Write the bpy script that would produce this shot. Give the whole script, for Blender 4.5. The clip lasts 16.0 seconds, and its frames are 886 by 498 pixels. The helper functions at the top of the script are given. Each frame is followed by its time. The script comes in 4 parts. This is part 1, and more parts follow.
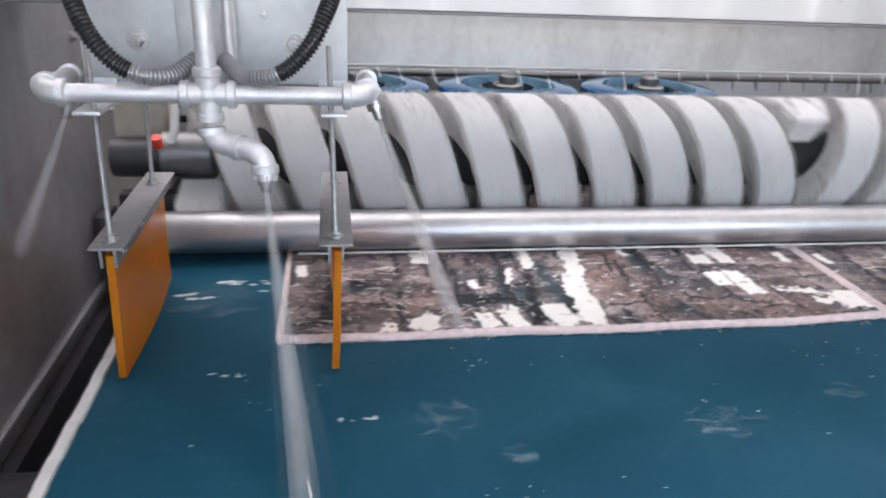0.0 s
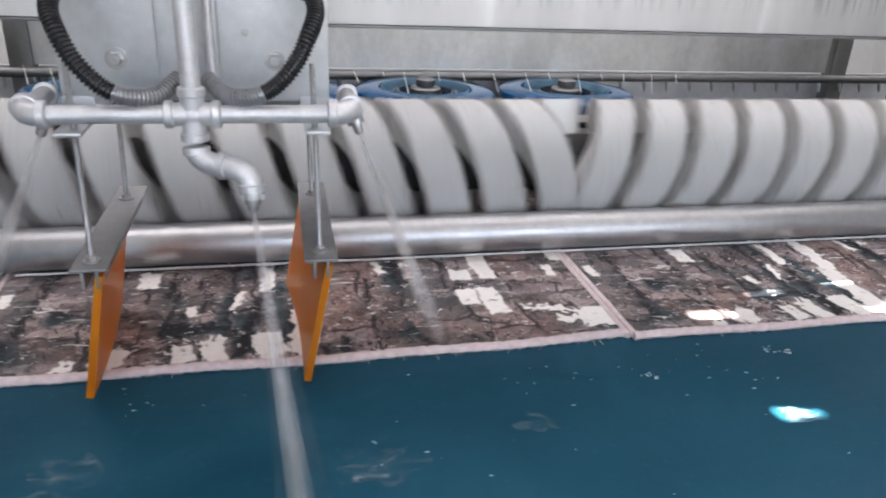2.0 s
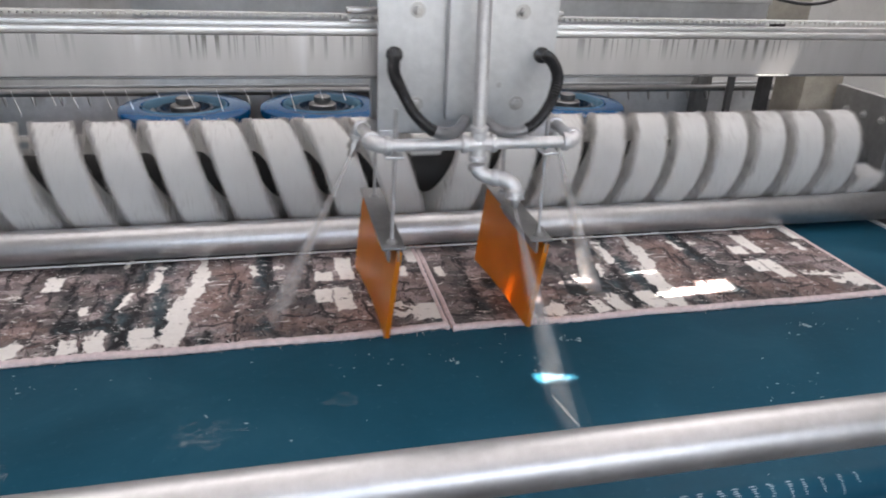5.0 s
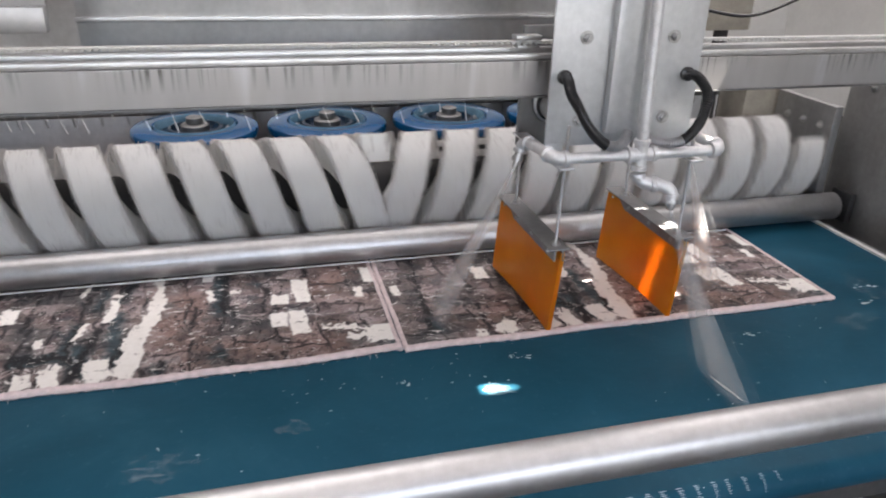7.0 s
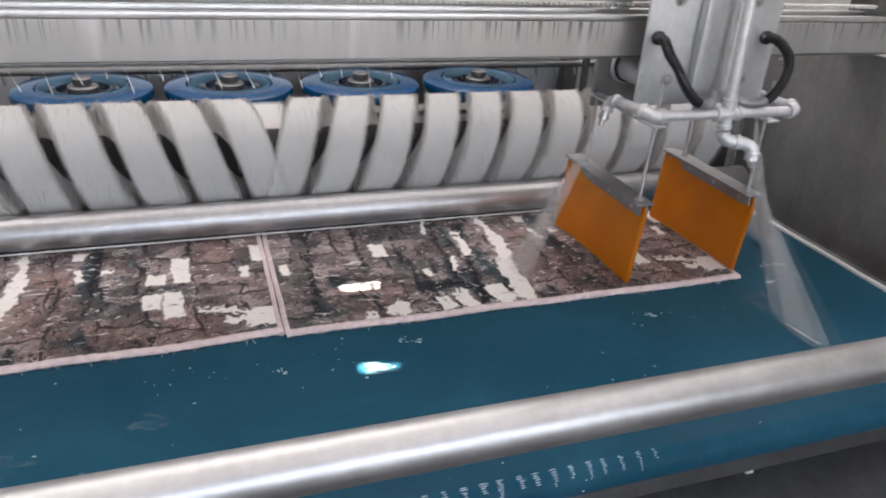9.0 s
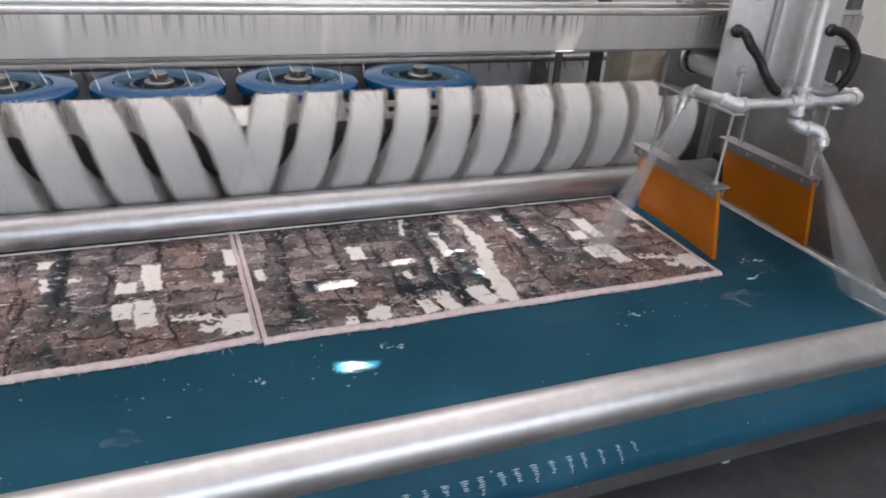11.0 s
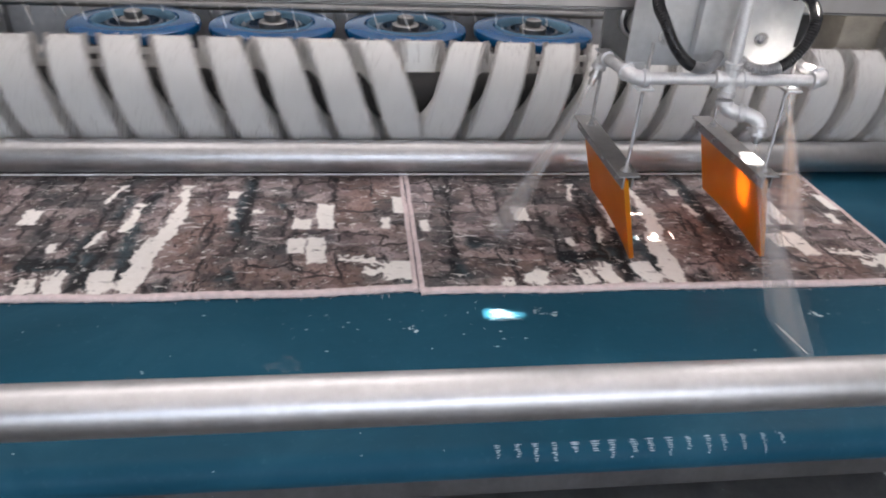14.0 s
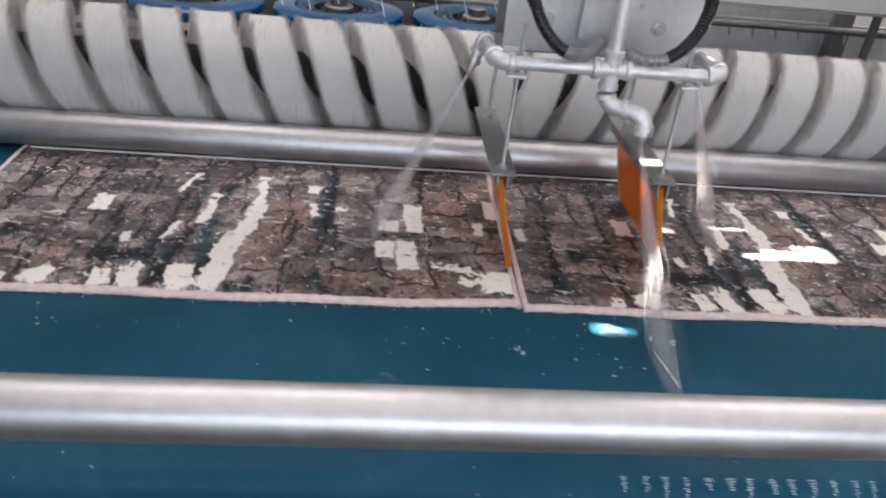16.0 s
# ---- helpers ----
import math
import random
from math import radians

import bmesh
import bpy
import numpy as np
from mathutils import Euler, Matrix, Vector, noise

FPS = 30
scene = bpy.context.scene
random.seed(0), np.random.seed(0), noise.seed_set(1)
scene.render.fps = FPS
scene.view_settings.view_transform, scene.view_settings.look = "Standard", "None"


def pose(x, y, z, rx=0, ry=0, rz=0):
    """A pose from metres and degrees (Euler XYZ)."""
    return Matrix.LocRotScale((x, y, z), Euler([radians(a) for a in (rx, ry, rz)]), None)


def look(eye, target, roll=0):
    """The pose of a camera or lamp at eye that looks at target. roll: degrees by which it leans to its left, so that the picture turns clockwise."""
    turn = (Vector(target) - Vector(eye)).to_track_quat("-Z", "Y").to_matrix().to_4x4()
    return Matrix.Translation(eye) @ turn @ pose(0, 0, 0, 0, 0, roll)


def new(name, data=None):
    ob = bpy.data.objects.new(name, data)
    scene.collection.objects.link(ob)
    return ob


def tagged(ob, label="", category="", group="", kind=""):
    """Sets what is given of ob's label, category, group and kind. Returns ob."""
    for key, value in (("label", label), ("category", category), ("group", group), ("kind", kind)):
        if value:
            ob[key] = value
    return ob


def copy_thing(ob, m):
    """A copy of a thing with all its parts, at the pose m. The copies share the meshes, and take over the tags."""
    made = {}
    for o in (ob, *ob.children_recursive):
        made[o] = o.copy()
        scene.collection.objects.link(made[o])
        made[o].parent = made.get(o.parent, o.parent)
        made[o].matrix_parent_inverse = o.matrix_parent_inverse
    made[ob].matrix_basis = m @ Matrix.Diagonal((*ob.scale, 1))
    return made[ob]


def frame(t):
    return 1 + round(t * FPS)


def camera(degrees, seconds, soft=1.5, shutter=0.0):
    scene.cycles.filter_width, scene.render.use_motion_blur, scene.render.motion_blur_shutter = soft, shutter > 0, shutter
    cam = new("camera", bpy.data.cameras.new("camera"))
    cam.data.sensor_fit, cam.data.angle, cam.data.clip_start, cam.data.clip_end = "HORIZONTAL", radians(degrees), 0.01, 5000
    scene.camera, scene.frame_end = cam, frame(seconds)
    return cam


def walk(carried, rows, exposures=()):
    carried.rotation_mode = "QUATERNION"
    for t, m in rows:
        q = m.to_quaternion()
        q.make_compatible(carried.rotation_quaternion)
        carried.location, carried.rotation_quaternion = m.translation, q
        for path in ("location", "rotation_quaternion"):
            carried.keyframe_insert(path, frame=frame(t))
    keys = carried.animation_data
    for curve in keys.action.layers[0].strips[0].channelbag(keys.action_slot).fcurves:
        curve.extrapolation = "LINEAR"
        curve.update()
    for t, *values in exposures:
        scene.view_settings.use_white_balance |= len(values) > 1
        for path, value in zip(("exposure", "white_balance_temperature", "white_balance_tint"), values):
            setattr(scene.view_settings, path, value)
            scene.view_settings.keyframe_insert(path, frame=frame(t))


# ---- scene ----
# The camera, held by hand, follows the carriage along the machine.
cam = camera(63.14, 16.0, soft=1.9, shutter=0.7)
walk(cam, [
    (0, look((-1.223, -1.239, 1.573), (-0.925, 0.58, 0.798), 2.56)),
    (0.5, look((-1.13, -1.238, 1.585), (-0.764, 0.579, 0.834), 3.11)),
    (1, look((-0.907, -1.271, 1.607), (-0.782, 0.582, 0.866), 3.25)),
    (1.5, look((-0.767, -1.247, 1.613), (-0.421, 0.577, 0.869), 3.71)),
    (2, look((-0.706, -1.236, 1.608), (-0.284, 0.554, 0.821), 2.83)),
    (2.5, look((-0.561, -1.251, 1.599), (-0.279, 0.561, 0.8), 2.58)),
    (3, look((-0.381, -1.291, 1.609), (-0.197, 0.535, 0.813), 1.73)),
    (3.5, look((-0.29, -1.341, 1.628), (-0.139, 0.497, 0.855), 0.21)),
    (4, look((-0.33, -1.409, 1.676), (-0.003, 0.409, 0.909), 2.31)),
    (4.5, look((-0.409, -1.557, 1.746), (0.004, 0.219, 0.924), 2.84)),
    (7, look((-0.333, -1.671, 1.874), (0.15, 0.082, 1.042), 1.57)),
    (7.5, look((-0.292, -1.655, 1.895), (0.259, 0.053, 1.013), 1.99)),
    (8, look((-0.281, -1.649, 1.862), (0.311, 0.041, 0.97), 2.60)),
    (8.5, look((-0.224, -1.637, 1.849), (0.382, 0.041, 0.945), 2.85)),
    (9, look((-0.155, -1.637, 1.836), (0.459, 0.045, 0.945), 3.64)),
    (11.5, look((-0.159, -1.616, 1.827), (0.527, 0.034, 0.929), 3.75)),
    (12, look((-0.196, -1.61, 1.821), (0.431, 0.06, 0.916), 3.74)),
    (12.5, look((-0.172, -1.631, 1.83), (0.342, 0.085, 0.941), 3.72)),
    (13, look((-0.139, -1.659, 1.867), (0.27, 0.061, 0.932), 3.52)),
    (13.5, look((-0.151, -1.661, 1.839), (0.199, 0.056, 0.875), 3.52)),
    (14, look((-0.147, -1.651, 1.836), (0.088, 0.048, 0.807), 3.28)),
    (14.5, look((-0.15, -1.645, 1.793), (0.026, 0.079, 0.795), 4.07)),
    (15, look((-0.111, -1.617, 1.805), (0.053, 0.091, 0.776), 3.61)),
    (15.5, look((-0.146, -1.597, 1.78), (-0.077, 0.109, 0.738), 4.31)),
    (16, look((-0.318, -1.534, 1.759), (-0.143, 0.175, 0.735), 5.76)),
], exposures=[(0, 4.60, 6500, 12), (1.5, 4.35, 6590, 12), (3.5, 4.30, 6590, 12), (4.5, 4.16, 6720, 12), (7, 4.17, 6880, 13), (9, 4.17, 6880, 13), (13, 4.17, 6880, 14), (16, 4.15, 6830, 13)])

# ---- light: fill lamps added overhead and in front, and the sun through gaps in the roof ----
world = bpy.data.worlds.new("sky")
scene.world = world
world.use_nodes = True
wn = world.node_tree.nodes
sky = wn.new("ShaderNodeTexSky")
sky.sky_type, sky.sun_disc = "NISHITA", False
ROOF = 4.5
LEAN_X, LEAN_Y = 0.364, -0.18  # metres towards the sun for each metre up
sky.sun_elevation, sky.sun_rotation = math.atan(1 / math.hypot(LEAN_X, LEAN_Y)), math.atan2(LEAN_X, LEAN_Y)
sky.dust_density = 4.0
wn["Background"].inputs["Strength"].default_value = 0.05
world.node_tree.links.new(sky.outputs[0], wn["Background"].inputs[0])

sun = new("sun", bpy.data.lights.new("sun", "SUN"))
sun.data.energy, sun.data.angle, sun.data.color = 5.0, radians(0.35), (1.0, 0.97, 0.92)
sun.matrix_world = look((6 * LEAN_X, 6 * LEAN_Y, 6.86), (0, 0, 0.86))


def daylight(name, m, sx, sy, watts, colour=(1.0, 0.965, 1.0)):
    lamp = new(name, bpy.data.lights.new(name, "AREA"))
    lamp.data.shape, lamp.data.size, lamp.data.size_y = "RECTANGLE", sx, sy
    lamp.data.energy, lamp.data.color = watts, colour
    lamp.matrix_world = m
    return lamp


# area lamps added for unseen light from above and in front; no skylights are built
daylight("roof_fill_lamp", pose(0.3, -1.6, ROOF - 0.03), 9.0, 4.2, 6.3)
daylight("roof_fill_lamp", pose(0.2, 2.0, ROOF - 0.03), 9.0, 2.8, 14)
daylight("front_fill_lamp", look((0.6, -4.93, 2.3), (0.6, 0, 1.9)), 6.8, 1.5, 2.3)

# ---- materials ----
def material(name, base=(0.5, 0.5, 0.5), rough=0.5, metal=0.0):
    m = bpy.data.materials.new(name)
    m.use_nodes = True
    b = m.node_tree.nodes["Principled BSDF"]
    b.inputs["Base Color"].default_value = (*base, 1)
    b.inputs["Roughness"].default_value = rough
    b.inputs["Metallic"].default_value = metal
    return m, m.node_tree, b


def node(nt, kind, **values):
    n = nt.nodes.new(kind)
    for key, value in values.items():
        n.inputs[key].default_value = value
    return n


def coords(nt, scale=(1, 1, 1), space="Object"):
    c = nt.nodes.new("ShaderNodeTexCoord")
    mp = node(nt, "ShaderNodeMapping", Scale=scale)
    nt.links.new(c.outputs[space], mp.inputs["Vector"])
    return mp.outputs[0]


def noise_tex(nt, vec, scale, detail=4.0, rough=0.55, dist=0.0):
    n = node(nt, "ShaderNodeTexNoise", Scale=scale, Detail=detail, Roughness=rough, Distortion=dist)
    nt.links.new(vec, n.inputs["Vector"])
    return n.outputs["Fac"]


def ramp(nt, fac, stops):
    r = nt.nodes.new("ShaderNodeValToRGB")
    el = r.color_ramp.elements
    while len(el) < len(stops):
        el.new(0.5)
    for e, (p, c) in zip(el, stops):
        e.position, e.color = p, (*c, 1) if len(c) == 3 else c
    nt.links.new(fac, r.inputs[0])
    return r.outputs[0]


def grey(*stops):
    return [(p, (v, v, v)) for p, v in stops]


def mix(nt, fac, a, b, how="MIX"):
    n = nt.nodes.new("ShaderNodeMix")
    n.data_type, n.blend_type = "RGBA", how
    for sock, v in ((n.inputs[0], fac), (n.inputs[6], a), (n.inputs[7], b)):
        if hasattr(v, "links"):
            nt.links.new(v, sock)
        else:
            sock.default_value = v if not isinstance(v, tuple) or len(v) == 4 else (*v, 1)
    return n.outputs[2]


def maths(nt, op, a, b=0.0, c=None):
    n = nt.nodes.new("ShaderNodeMath")
    n.operation = op
    for sock, v in zip(n.inputs, (a, b, c)):
        if v is None:
            continue
        if hasattr(v, "links"):
            nt.links.new(v, sock)
        else:
            sock.default_value = v
    return n.outputs[0]


def bump(nt, b, height, strength=0.3, distance=0.002, before=None):
    n = node(nt, "ShaderNodeBump", Strength=strength, Distance=distance)
    nt.links.new(height, n.inputs["Height"])
    if before:
        nt.links.new(before, n.inputs["Normal"])
    nt.links.new(n.outputs[0], b.inputs["Normal"])
    return n.outputs[0]


def steel(name, base=0.6, rough=0.32, along=(1, 30, 30), stain=0.25, tint=(1.0, 1.0, 1.0), metal=1.0):
    """Brushed sheet with a fine grain, dull water marks and handling scuffs."""
    m, nt, b = material(name, rough=rough, metal=metal)
    grain = noise_tex(nt, coords(nt, along), 14, 5)
    marks = noise_tex(nt, coords(nt, (3, 3, 1.2)), 2.6, 6, 0.62, 0.4)
    spots = noise_tex(nt, coords(nt), 42, 3, 0.6)
    lo, hi = base * (1 - stain), base * 1.08
    c = ramp(nt, marks, [(0.32, tuple(lo * t for t in tint)), (0.62, tuple(hi * t for t in tint))])
    nt.links.new(mix(nt, 0.35, c, ramp(nt, spots, grey((0.35, base * 0.8), (0.7, base * 1.1)))), b.inputs["Base Color"])
    r = maths(nt, "MULTIPLY_ADD", marks, 0.22, rough - 0.1)
    nt.links.new(maths(nt, "MULTIPLY_ADD", grain, 0.1, r), b.inputs["Roughness"])
    bump(nt, b, maths(nt, "ADD", maths(nt, "MULTIPLY", grain, 0.3), maths(nt, "MULTIPLY", marks, 2.0)), 0.25, 0.0015)
    return m


def plain(name, base, rough=0.5, metal=0.0, vary=0.25, scale=12, bumpy=0.15):
    m, nt, b = material(name, base, rough, metal)
    f = noise_tex(nt, coords(nt), scale, 6, 0.6)
    g = noise_tex(nt, coords(nt), scale * 9, 3)
    k = maths(nt, "ADD", maths(nt, "MULTIPLY", f, 0.7), maths(nt, "MULTIPLY", g, 0.3))
    c = ramp(nt, k, [(0.3, tuple(v * (1 - vary) for v in base)), (0.7, tuple(min(1, v * (1 + vary)) for v in base))])
    nt.links.new(c, b.inputs["Base Color"])
    nt.links.new(maths(nt, "MULTIPLY_ADD", k, 0.25, rough - 0.12), b.inputs["Roughness"])
    bump(nt, b, k, bumpy, 0.002)
    return m


STEEL = steel("brushed_steel", 0.66)
HOOD_STEEL = steel("pale_hood_steel", 0.74, 0.36, stain=0.15)
STEEL_BEAM = steel("streaked_steel", 0.48, 0.36, stain=0.15, tint=(1, 0.99, 0.985))
STEEL_DARK = steel("dull_steel", 0.25, 0.42, along=(6, 6, 1), stain=0.35)
STEEL_SIDE = steel("side_plate_steel", 0.38, 0.55, along=(8, 8, 1), stain=0.3)
TUBE = steel("polished_tube_steel", 0.6, 0.38, along=(1, 40, 40), stain=0.12)
PLATE = steel("satin_plate_steel", 0.72, 0.45, along=(20, 20, 1), stain=0.1, tint=(0.98, 1.0, 1.02))
PIPE = plain("galvanised_pipe", (0.68, 0.68, 0.69), 0.5, 0.6, 0.2, 34, 0.3)
ZINC = plain("zinc_plated_steel", (0.5, 0.5, 0.5), 0.35, 0.9, 0.2, 60)
BLACK_HOSE = plain("black_rubber_hose", (0.024, 0.024, 0.026), 0.24, 0, 0.3, 40)
HOSE_CUFF = plain("grey_spiral_hose", (0.4, 0.4, 0.41), 0.3, 0.6, 0.2, 40)
def bristle_material(name, low, high, clear):
    """Wet white filaments that let some light through."""
    m, nt, b = material(name)
    nt.nodes.remove(b)
    lit, back, both = nt.nodes.new("ShaderNodeBsdfDiffuse"), nt.nodes.new("ShaderNodeBsdfTranslucent"), nt.nodes.new("ShaderNodeMixShader")
    c = ramp(nt, noise_tex(nt, coords(nt), 14, 4), [(0.3, low), (0.7, high)])
    for n in (lit, back):
        nt.links.new(c, n.inputs[0])
    both.inputs[0].default_value = clear
    nt.links.new(lit.outputs[0], both.inputs[1])
    nt.links.new(back.outputs[0], both.inputs[2])
    nt.links.new(both.outputs[0], nt.nodes["Material Output"].inputs[0])
    return m


BRISTLE = bristle_material("white_bristle", (0.55, 0.535, 0.52), (0.72, 0.7, 0.69), 0.45)
PADS = bristle_material("wet_white_fibre", (0.9, 0.9, 0.885), (0.95, 0.95, 0.935), 0.5)
CORE = plain("wet_black_core", (0.012, 0.012, 0.012), 0.75, 0, 0.4, 20)
BLUE_DISC = plain("blue_plastic", (0.0015, 0.06, 0.165), 0.12, 0, 0.25, 18)
DISC_INNER = plain("dark_blue_wet_plastic", (0.005, 0.018, 0.04), 0.22, 0, 0.4, 18)
DISC_LIP = plain("pale_blue_plastic", (0.1, 0.2, 0.28), 0.25, 0, 0.3, 18)
DARK_IRON = plain("dark_iron", (0.05, 0.05, 0.052), 0.45, 0.4, 0.4, 14)
BEIGE = plain("painted_gearbox", (0.34, 0.31, 0.26), 0.5, 0, 0.25, 14)
RED = plain("red_plastic", (0.55, 0.03, 0.02), 0.35)
WHITE_EDGE = plain("white_belt_edging", (0.7, 0.7, 0.68), 0.45, 0, 0.15, 30)
FLOOR = plain("wet_concrete", (0.035, 0.032, 0.03), 0.4, 0, 0.5, 2.5, 0.4)
WALL = plain("hall_wall_paint", (0.72, 0.72, 0.7), 0.7, 0, 0.08, 2)
ROOF_SHEET = plain("roof_sheet", (0.6, 0.61, 0.62), 0.6, 0, 0.1, 2)
BINDING = plain("pale_wool_binding", (0.68, 0.575, 0.575), 0.8, 0, 0.2, 60, 0.8)
TOOTHED = plain("white_toothed_belt", (0.62, 0.62, 0.6), 0.5, 0, 0.2, 40)


def belt_material():
    m, nt, b = material("wet_blue_belt", rough=0.22)
    v = coords(nt)
    big, fine = noise_tex(nt, v, 3.2, 6, 0.6, 0.6), noise_tex(nt, v, 55, 4)
    weave = noise_tex(nt, coords(nt, (160, 160, 1)), 1.0, 1)
    c = ramp(nt, big, [(0.3, (0.0085, 0.058, 0.093)), (0.55, (0.0118, 0.073, 0.115)), (0.75, (0.021, 0.095, 0.14))])
    c = mix(nt, maths(nt, "MULTIPLY", ramp(nt, fine, grey((0.6, 0), (0.8, 1))), 0.25), c, (0.05, 0.15, 0.2))
    nt.links.new(c, b.inputs["Base Color"])
    nt.links.new(ramp(nt, big, grey((0.35, 0.3), (0.7, 0.48))), b.inputs["Roughness"])
    b.inputs["Specular IOR Level"].default_value = 0.07
    wave = noise_tex(nt, coords(nt, (9, 22, 1)), 1.0, 5, 0.5, 0.5)
    n1 = bump(nt, b, weave, 0.08, 0.001)
    bump(nt, b, wave, 0.18, 0.004, n1)
    return m


BELT = belt_material()


def drip_material():
    """The beam's face: pale sheet with dried runs that hang from its upper edge."""
    m, nt, b = material("beam_sheet_with_runs", rough=0.4, metal=1.0)
    runs = noise_tex(nt, coords(nt, (70, 1, 1.5)), 1.0, 3, 0.55, 0.3)
    where = noise_tex(nt, coords(nt, (2.2, 1, 0.2)), 1.0, 2)
    broad = noise_tex(nt, coords(nt, (7, 1, 1)), 1.0, 3)
    sep = nt.nodes.new("ShaderNodeSeparateXYZ")
    nt.links.new(coords(nt), sep.inputs[0])
    high = ramp(nt, maths(nt, "MULTIPLY_ADD", sep.outputs[2], 11.5, 0.5), grey((0.35, 0.0), (0.95, 1.0)))
    mask = maths(nt, "MULTIPLY", ramp(nt, runs, grey((0.52, 0), (0.57, 1))), maths(nt, "MULTIPLY", high, ramp(nt, where, grey((0.42, 0), (0.55, 1)))))
    c = ramp(nt, broad, [(0.3, (0.44, 0.43, 0.425)), (0.6, (0.54, 0.53, 0.53)), (0.72, (0.74, 0.74, 0.76))])
    nt.links.new(mix(nt, maths(nt, "MULTIPLY", mask, 0.9), c, (0.14, 0.14, 0.13)), b.inputs["Base Color"])
    nt.links.new(ramp(nt, broad, grey((0.3, 0.44), (0.75, 0.3))), b.inputs["Roughness"])
    bump(nt, b, broad, 0.1, 0.002)
    return m


BEAM_FACE = drip_material()


def rubber_material():
    m, nt, b = material("orange_polyurethane", (0.78, 0.24, 0.012), 0.3)
    f = noise_tex(nt, coords(nt), 9, 5, 0.6)
    nt.links.new(ramp(nt, f, [(0.3, (0.6, 0.225, 0.01)), (0.7, (0.74, 0.3, 0.018))]), b.inputs["Base Color"])
    b.inputs["Subsurface Weight"].default_value = 0.5
    b.inputs["Subsurface Scale"].default_value = 0.012
    b.inputs["Subsurface Radius"].default_value = (1.0, 0.4, 0.1)
    b.inputs["Transmission Weight"].default_value = 0.12
    bump(nt, b, noise_tex(nt, coords(nt), 30, 3), 0.12, 0.002)
    # light shines through the blade
    through_light, both = nt.nodes.new("ShaderNodeBsdfTranslucent"), nt.nodes.new("ShaderNodeMixShader")
    through_light.inputs[0].default_value = (0.95, 0.36, 0.05, 1)
    both.inputs[0].default_value = 0.33
    nt.links.new(b.outputs[0], both.inputs[1])
    nt.links.new(through_light.outputs[0], both.inputs[2])
    nt.links.new(both.outputs[0], nt.nodes["Material Output"].inputs[0])
    return m


RUBBER = rubber_material()

# The carpet's printed pattern: strokes from one end to the other (from its left and front edge), and their width.
CREAM_BANDS = [(0.692, 0.58, 0.7, 0.4, 0.028), (0.704, 0.43, 0.69, 0.29, 0.04), (0.692, 0.32, 0.655, 0.18, 0.046), (0.66, 0.22, 0.65, 0.02, 0.056),
               (0.588, 0.425, 0.573, 0.295, 0.03), (0.526, 0.31, 0.512, 0.23, 0.018), (0.515, 0.57, 0.495, 0.48, 0.014), (0.837, 0.55, 0.833, 0.495, 0.036),
               (0.835, 0.44, 0.848, 0.36, 0.024), (1.14, 0.17, 1.255, 0.128, 0.016), (1.2, 0.1, 1.29, 0.085, 0.026), (0.58, 0.115, 0.597, 0.02, 0.062),
               (0.474, 0.1, 0.487, 0.02, 0.05), (0.29, 0.085, 0.3, 0.025, 0.058), (0.425, 0.25, 0.43, 0.2, 0.022), (0.2, 0.045, 0.235, 0.04, 0.028)]
CREAM_BLOCKS = [(0.295, 0.388, 0.342, 0.388, 0.08), (1.096, 0.455, 1.103, 0.31, 0.045), (1.012, 0.343, 1.062, 0.337, 0.052), (1.005, 0.222, 1.053, 0.222, 0.072),
                (1.078, 0.262, 1.085, 0.138, 0.047), (1.31, 0.5, 1.31, 0.4, 0.04), (1.267, 0.376, 1.267, 0.308, 0.022), (1.25, 0.098, 1.33, 0.098, 0.08),
                (0.035, 0.355, 0.037, 0.29, 0.025), (0.57, 0.457, 0.602, 0.452, 0.02), (0.418, 0.09, 0.43, 0.025, 0.04), (0.90, 0.415, 0.93, 0.41, 0.02)]
CRACKS = [(0.125, 0.62, 0.1, 0.18, 0.013), (0.1, 0.2, 0.085, 0.05, 0.02), (0.272, 0.66, 0.252, 0.26, 0.011), (0.384, 0.64, 0.369, 0.29, 0.012),
          (0.39, 0.32, 0.37, 0.1, 0.011), (0.246, 0.2, 0.25, 0.03, 0.016), (0.41, 0.22, 0.4, 0.05, 0.016), (0.542, 0.575, 0.505, 0.39, 0.011),
          (0.506, 0.4, 0.504, 0.14, 0.011), (0.636, 0.6, 0.602, 0.45, 0.013), (0.592, 0.516, 0.564, 0.248, 0.015), (0.564, 0.26, 0.527, 0.03, 0.017),
          (0.632, 0.22, 0.61, 0.03, 0.011), (0.38, 0.165, 0.55, 0.135, 0.03), (0.15, 0.24, 0.25, 0.228, 0.009), (0.3, 0.2, 0.4, 0.217, 0.009)]
NARROW_CRACKS = [(0.893, 0.37, 0.868, 0.187, 0.011), (0.812, 0.34, 0.8, 0.24, 0.01), (0.891, 0.63, 0.882, 0.31, 0.013), (1.124, 0.632, 1.118, 0.48, 0.013),
                 (1.118, 0.3, 1.0, 0.283, 0.012), (1.0, 0.42, 0.985, 0.28, 0.01), (0.88, 0.09, 0.905, 0.025, 0.014), (0.84, 0.09, 0.9, 0.105, 0.01),
                 (0.735, 0.08, 0.742, 0.02, 0.01), (1.13, 0.29, 1.27, 0.278, 0.007), (1.13, 0.42, 1.3, 0.41, 0.006), (0.995, 0.06, 1.01, 0.02, 0.012),
                 (1.02, 0.11, 1.1, 0.1, 0.008), (1.02, 0.63, 1.0, 0.5, 0.011), (1.19, 0.11, 1.29, 0.1, 0.006)]
